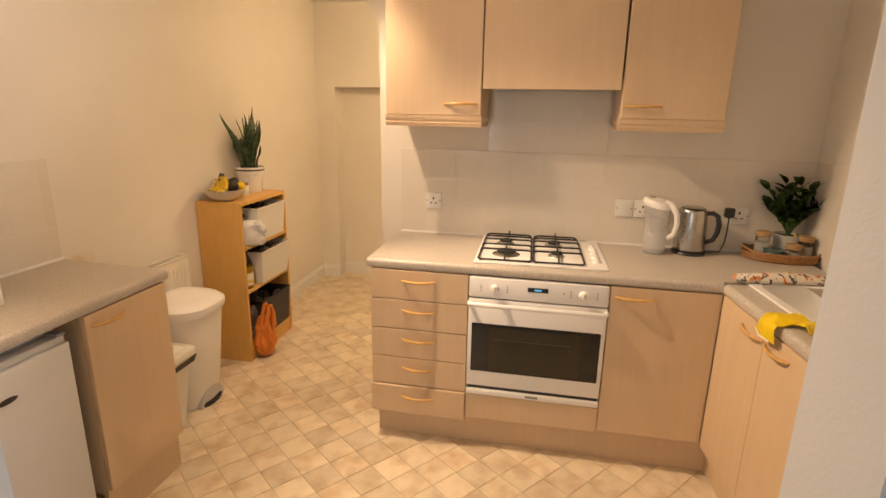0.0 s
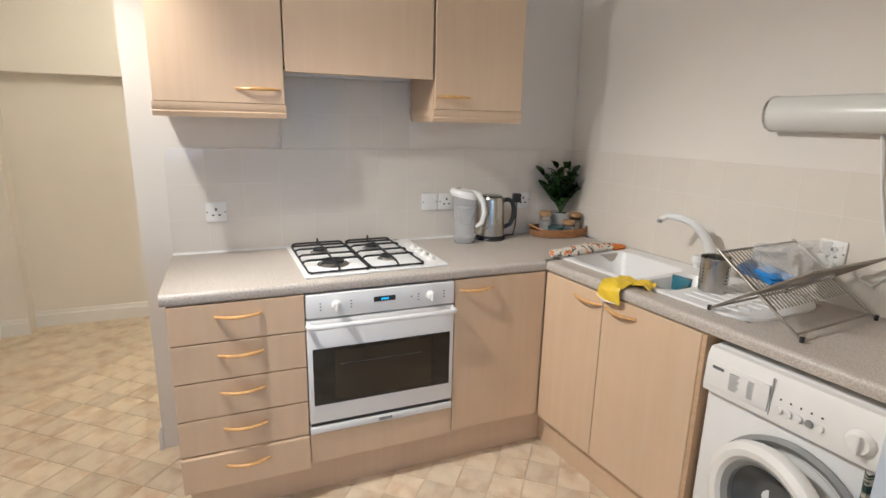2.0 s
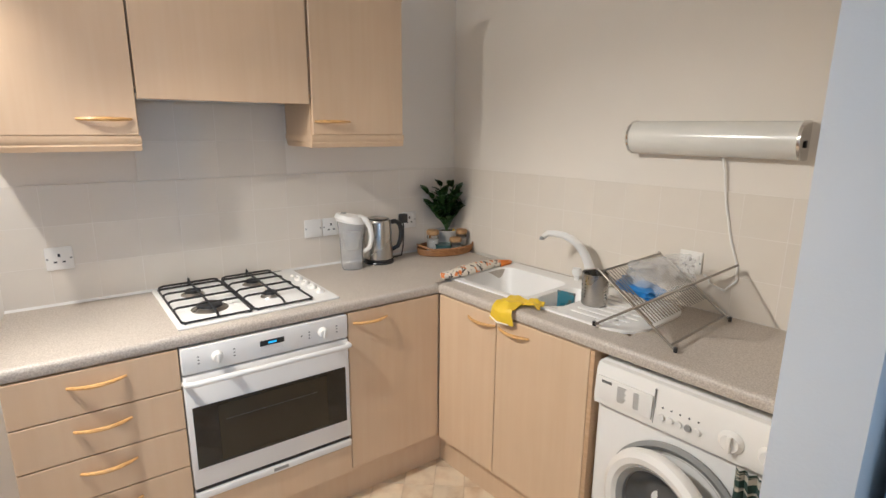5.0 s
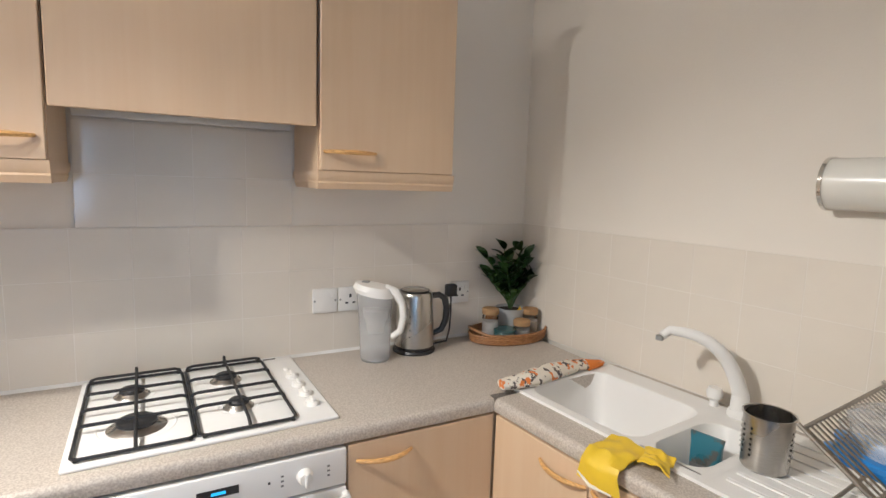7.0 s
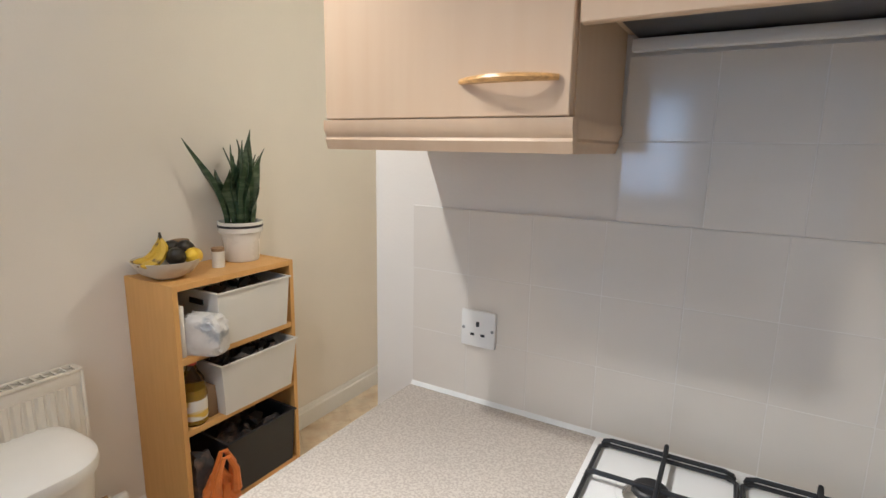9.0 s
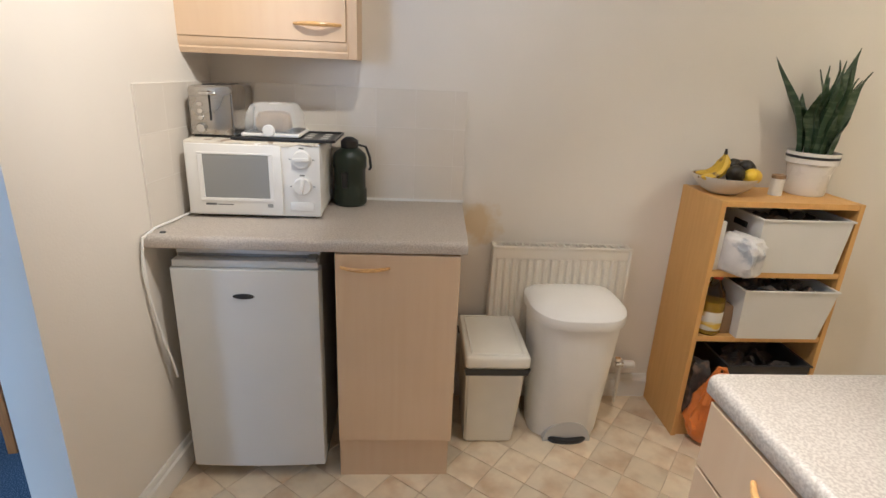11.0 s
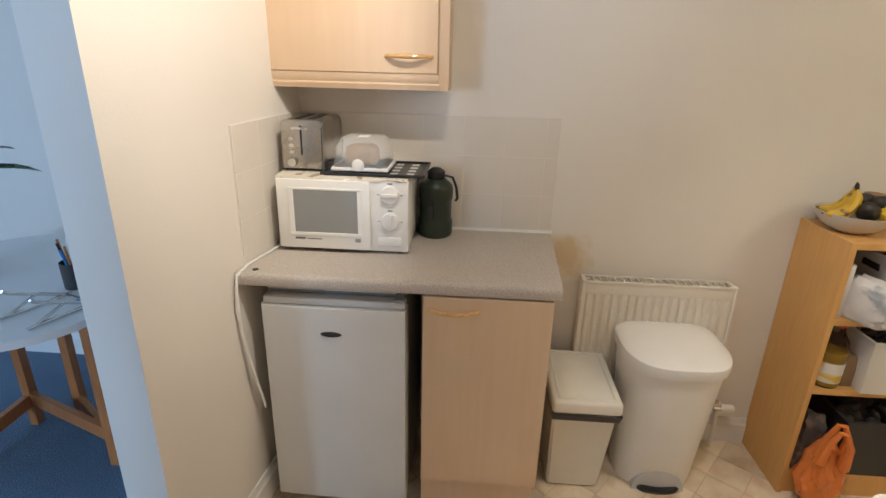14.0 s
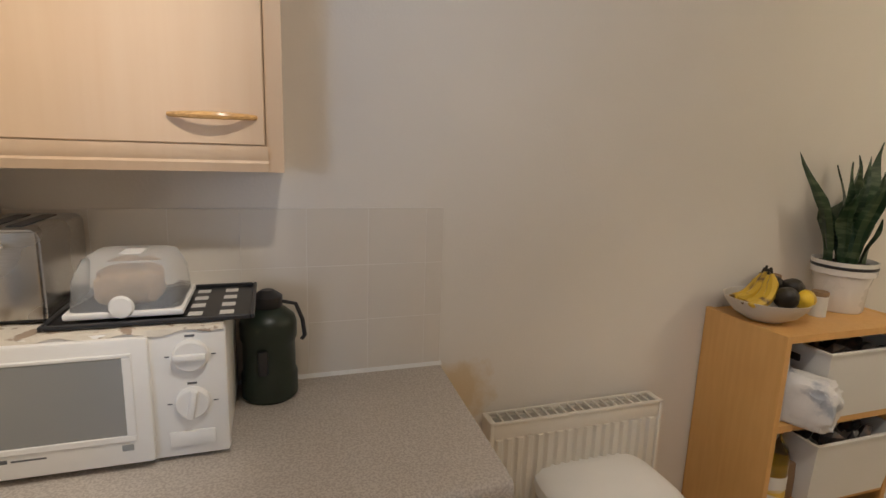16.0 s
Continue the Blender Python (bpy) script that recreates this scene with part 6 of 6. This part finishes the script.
for b in (((0.12, 0.27), (-0.12, 0.02), 0.12), ((0.12, 0.27), (-0.14, -0.19), 0.13), ((-0.14, -0.19), (0.13, -0.22), 0.12), ((0.12, 0.27), (-0.12, 0.02), 0.66)):
    rb = bmesh.new()
    (x0, y0), (x1, y1), z = b
    d = Vector((x1 - x0, y1 - y0, 0)).normalized()
    nrm = Vector((-d.y, d.x, 0)) * 0.012
    prism(rb, [(x0 + nrm.x, y0 + nrm.y), (x1 + nrm.x, y1 + nrm.y), (x1 - nrm.x, y1 - nrm.y), (x0 - nrm.x, y0 - nrm.y)], z - 0.028, z + 0.028)
    part("rail", rb, M["table_wood"], tab)
pp = thing("pen_pot", pose(-1.70, -0.045, 0.741), "dark mesh pot full of pens", "pen pot")
part("pot", lathe(bmesh.new(), [(0, 0), (0.04, 0), (0.042, 0.095), (0.039, 0.095), (0.037, 0.004), (0, 0.004)], 22), M["box_dark"], pp)
rnd = random.Random(3)
for k in range(12):
    a, q = rnd.uniform(0, 6.28), rnd.uniform(0.25, 1.0)
    pbm = bmesh.new()
    tube(pbm, [(0.015 * math.cos(a), 0.015 * math.sin(a), 0.006), (0.033 * q * math.cos(a), 0.033 * q * math.sin(a), 0.09), (0.055 * q * math.cos(a), 0.055 * q * math.sin(a), rnd.uniform(0.14, 0.18))], 0.0045, 6)
    part("pen", pbm, [M["black_plastic"], M["box_dark"], M["blue_bag"], M["table_wood"]][k % 4], pp)
ls = thing("laptop_stand", pose(-1.50, 0.005, 0.741, 0, 0, -20), "folding silver laptop stand on the table", "laptop stand")
for y in (-0.07, 0.07):
    sbm = bmesh.new()
    tube(sbm, [(-0.10, y, 0.006), (0.06, y, 0.075), (0.075, y, 0.088)], 0.0055, 8)
    tube(sbm, [(0.08, y, 0.005), (-0.02, y, 0.045)], 0.005, 8)
    tube(sbm, [(-0.12, y, 0.005), (0.10, y, 0.005)], 0.005, 8)
    part("arm", sbm, M["chrome"], ls)
sbm = bmesh.new()
tube(sbm, [(-0.1, -0.07, 0.006), (-0.1, 0.07, 0.006)], 0.005, 8)
part("bar", sbm, M["chrome"], ls)
solid("blue_paper", B(-0.08, 0.08, -0.05, 0.05, 0.0, 0.004), M["blue_bag"], pose(-1.66, 0.06, 0.741, 0, 0, 20), "bright blue folder on the table", "folder")
solid("clear_stand", B(-0.10, 0.10, -0.004, 0.004, 0.0, 0.17, 0.002), M["table_white"], pose(-1.78, -0.14, 0.741, -8, 0, 40), "pale display board behind the pen pot", "board")
hp = thing("leafy_houseplant", pose(-1.78, -0.52, 0.741), "tall houseplant with broad leaves on the table", "houseplant")
part("pot", lathe(bmesh.new(), [(0, 0), (0.05, 0), (0.065, 0.11), (0.06, 0.11), (0, 0.1)], 22), M["grey_pot"], hp)
BL = leaf_mesh(0.20, 0.045)
for k in range(7):
    a = k * 51.0 + 20
    hgt = 0.16 + 0.055 * k
    sm = bmesh.new()
    tube(sm, [(0, 0, 0.1), (0.02 * math.cos(radians(a)), 0.02 * math.sin(radians(a)), 0.1 + hgt * 0.6), (0.08 * math.cos(radians(a)), 0.08 * math.sin(radians(a)), 0.1 + hgt)], 0.004, 6)
    stem = part("stem", sm, M["leaf"], hp)
    lf = new("leaf", BL)
    lf.parent = stem
    lf.matrix_basis = pose(0.08 * math.cos(radians(a)), 0.08 * math.sin(radians(a)), 0.1 + hgt, 10, 0, a - 90)
M["pale_blue"] = mat("pale_blue_enamel", (0.44, 0.53, 0.66), 0.35, vary=0.03, vary_scale=3)
ff = thing("fridge_freezer", pose(0.455, 0.385, 0), "pale blue fridge standing against the living room wall", "fridge")
part("body", B(0.0, 0.55, -0.56, -0.002, 0.02, 1.335, 0.006), M["pale_blue"], ff)
part("top", B(0.0, 0.55, -0.56, -0.002, 1.338, 1.375, 0.012), M["pale_blue"], ff)
part("door", B(0.0, 0.55, -0.62, -0.565, 0.04, 1.37, 0.012), M["pale_blue"], ff)
for fx in (0.05, 0.5):
    for fy in (-0.5, -0.06):
        part("foot", lathe(bmesh.new(), [(0, 0), (0.02, 0), (0.02, 0.021), (0, 0.021)], 10), M["black_plastic"], ff, m=pose(fx, fy, 0))
dbx = thing("dark_box", pose(0.52, 0.34, 1.376), "dark ventilated box on top of the fridge", "box")
part("case", B(0, 0.4, -0.36, 0, 0.012, 0.26, 0.01), M["box_dark"], dbx)
for i in range(6):
    part("vent", B(-0.003, 0.0, -0.30, -0.05, 0.05 + i * 0.03, 0.062 + i * 0.03), M["grey_plastic"], dbx)
for fx in (0.05, 0.35):
    for fy in (-0.3, -0.05):
        part("foot", lathe(bmesh.new(), [(0, 0), (0.012, 0), (0.012, 0.013), (0, 0.013)], 8), M["black_plastic"], dbx, m=pose(fx, fy, 0))


# ---- tiles ----
def tile_mesh(name, w, h, t, b, material):
    """One tile with eased edges, face towards local minus y."""
    bm = bmesh.new()
    back = [bm.verts.new(p) for p in ((0, 0, 0), (w, 0, 0), (w, 0, h), (0, 0, h))]
    mid = [bm.verts.new(p) for p in ((0, -t + b, 0), (w, -t + b, 0), (w, -t + b, h), (0, -t + b, h))]
    face = [bm.verts.new(p) for p in ((b, -t, b), (w - b, -t, b), (w - b, -t, h - b), (b, -t, h - b))]
    bm.faces.new(face)
    for a, c in ((back, mid), (mid, face)):
        for k in range(4):
            bm.faces.new((a[k], a[(k + 1) % 4], c[(k + 1) % 4], c[k]))
    return mesh_of(name, bm, material)


GAP = 0.0015


def tiled(name, m, x0, x1, rows, z0=CT, start=0.0, rise=TILE):
    """A patch of wall tiles on a bed of grout, cut at its right end; rise: the height of a course."""
    whole = tile_mesh("wall_tile", TILE - GAP, rise - GAP, 0.006, 0.0006, M["tile"])
    bed = new(name, mesh_of(name, B(x0, x1, -0.0066, -0.0005, z0, z0 + rows * rise), M["grout"]))
    bed.matrix_basis = m
    tagged(bed, "glossy off-white square wall tiles", "wall tiles", kind="structure")
    for r in range(rows):
        x = x0 + start
        while x < x1 - 0.012:
            w = min(TILE, x1 - x)
            if w > TILE - 0.002:
                t = new("tile", whole)
            else:
                t = new("tile", tile_mesh("wall_tile_cut", w - GAP, rise - GAP, 0.006, 0.0006, M["tile"]))
            t.parent = bed
            t.matrix_basis = pose(x + GAP / 2 + random.uniform(-0.0004, 0.0004), -0.001, z0 + r * rise + GAP / 2, random.uniform(-0.05, 0.05), 0, random.uniform(-0.05, 0.05))
            x += w
    return bed


tiled("tiles_hob", pose(0, YH, 0), -0.770, 1.236, 3, CT)
tiled("tiles_hood", pose(0, YH, 0), -0.303, 0.289, 2, CT + 3 * TILE + 0.001)
tiled("tiles_sink", RWALL @ pose(0, 0, 0, 0, 0, -90), 0.008, 2.1, 3, CT)
tiled("tiles_west", pose(XW, 0, 0, 0, 0, 90), YN + 0.008, 1.645, 3, CT, 0.0, 0.1435)
tiled("tiles_nib", pose(XW, YN, 0, 0, 0, 180 + math.degrees(math.atan2(0.588 - YN, -1.094 - XW))), -0.478, -0.008, 3, CT, 0.0, 0.1435)

# floor tiles laid on the diagonal
floor_ob = bpy.data.objects["floor"]
FS = 0.136
FA = 45 + 6.0
FT = tile_mesh("floor_tile", FS - 0.003, FS - 0.003, 0.003, 0.0008, M["vinyl"])
spots = []
for i in range(-40, 60):
    for j in range(-40, 60):
        ca, sa = math.cos(radians(FA)), math.sin(radians(FA))
        cx, cy = -0.02 + FS * (i * ca - j * sa), FS * (i * sa + j * ca)
        if -2.1 < cx < 1.0 and 0.52 < cy < 4.9:
            near = (-1.75 < cx < 0.9 and 0.55 < cy < 2.15) or (-2.05 < cx < -0.75 and 2.15 <= cy < 4.0)
            spots.append((not near, abs(cx + 1.0) + abs(cy - 1.6), cx, cy))
spots.sort()
TURN45 = pose(0, 0, 0, -90, 0, 0)
rest = []
for n, (far, _, cx, cy) in enumerate(spots):
    if n < 300:
        t = new("tile", FT)
        t.parent = floor_ob
        t.matrix_basis = pose(cx, cy, 0, 0, 0, FA) @ pose(0, 0, -0.003) @ TURN45
    else:
        rest.append((cx, cy))
verts, faces = [], []
for cx, cy in rest:
    k = len(verts)
    for dx, dy in ((0, 0), (FS - 0.003, 0), (FS - 0.003, FS - 0.003), (0, FS - 0.003)):
        verts.append((cx + dx * ca - dy * sa, cy + dx * sa + dy * ca, 0.0))
    faces.append((k, k + 1, k + 2, k + 3))
me = bpy.data.meshes.new("outer_tiles")
me.from_pydata(verts, [], faces)
me.materials.append(M["vinyl"])
ot = new("outer_tiles", me)
ot.parent = floor_ob
tagged(ot, kind="stuff")
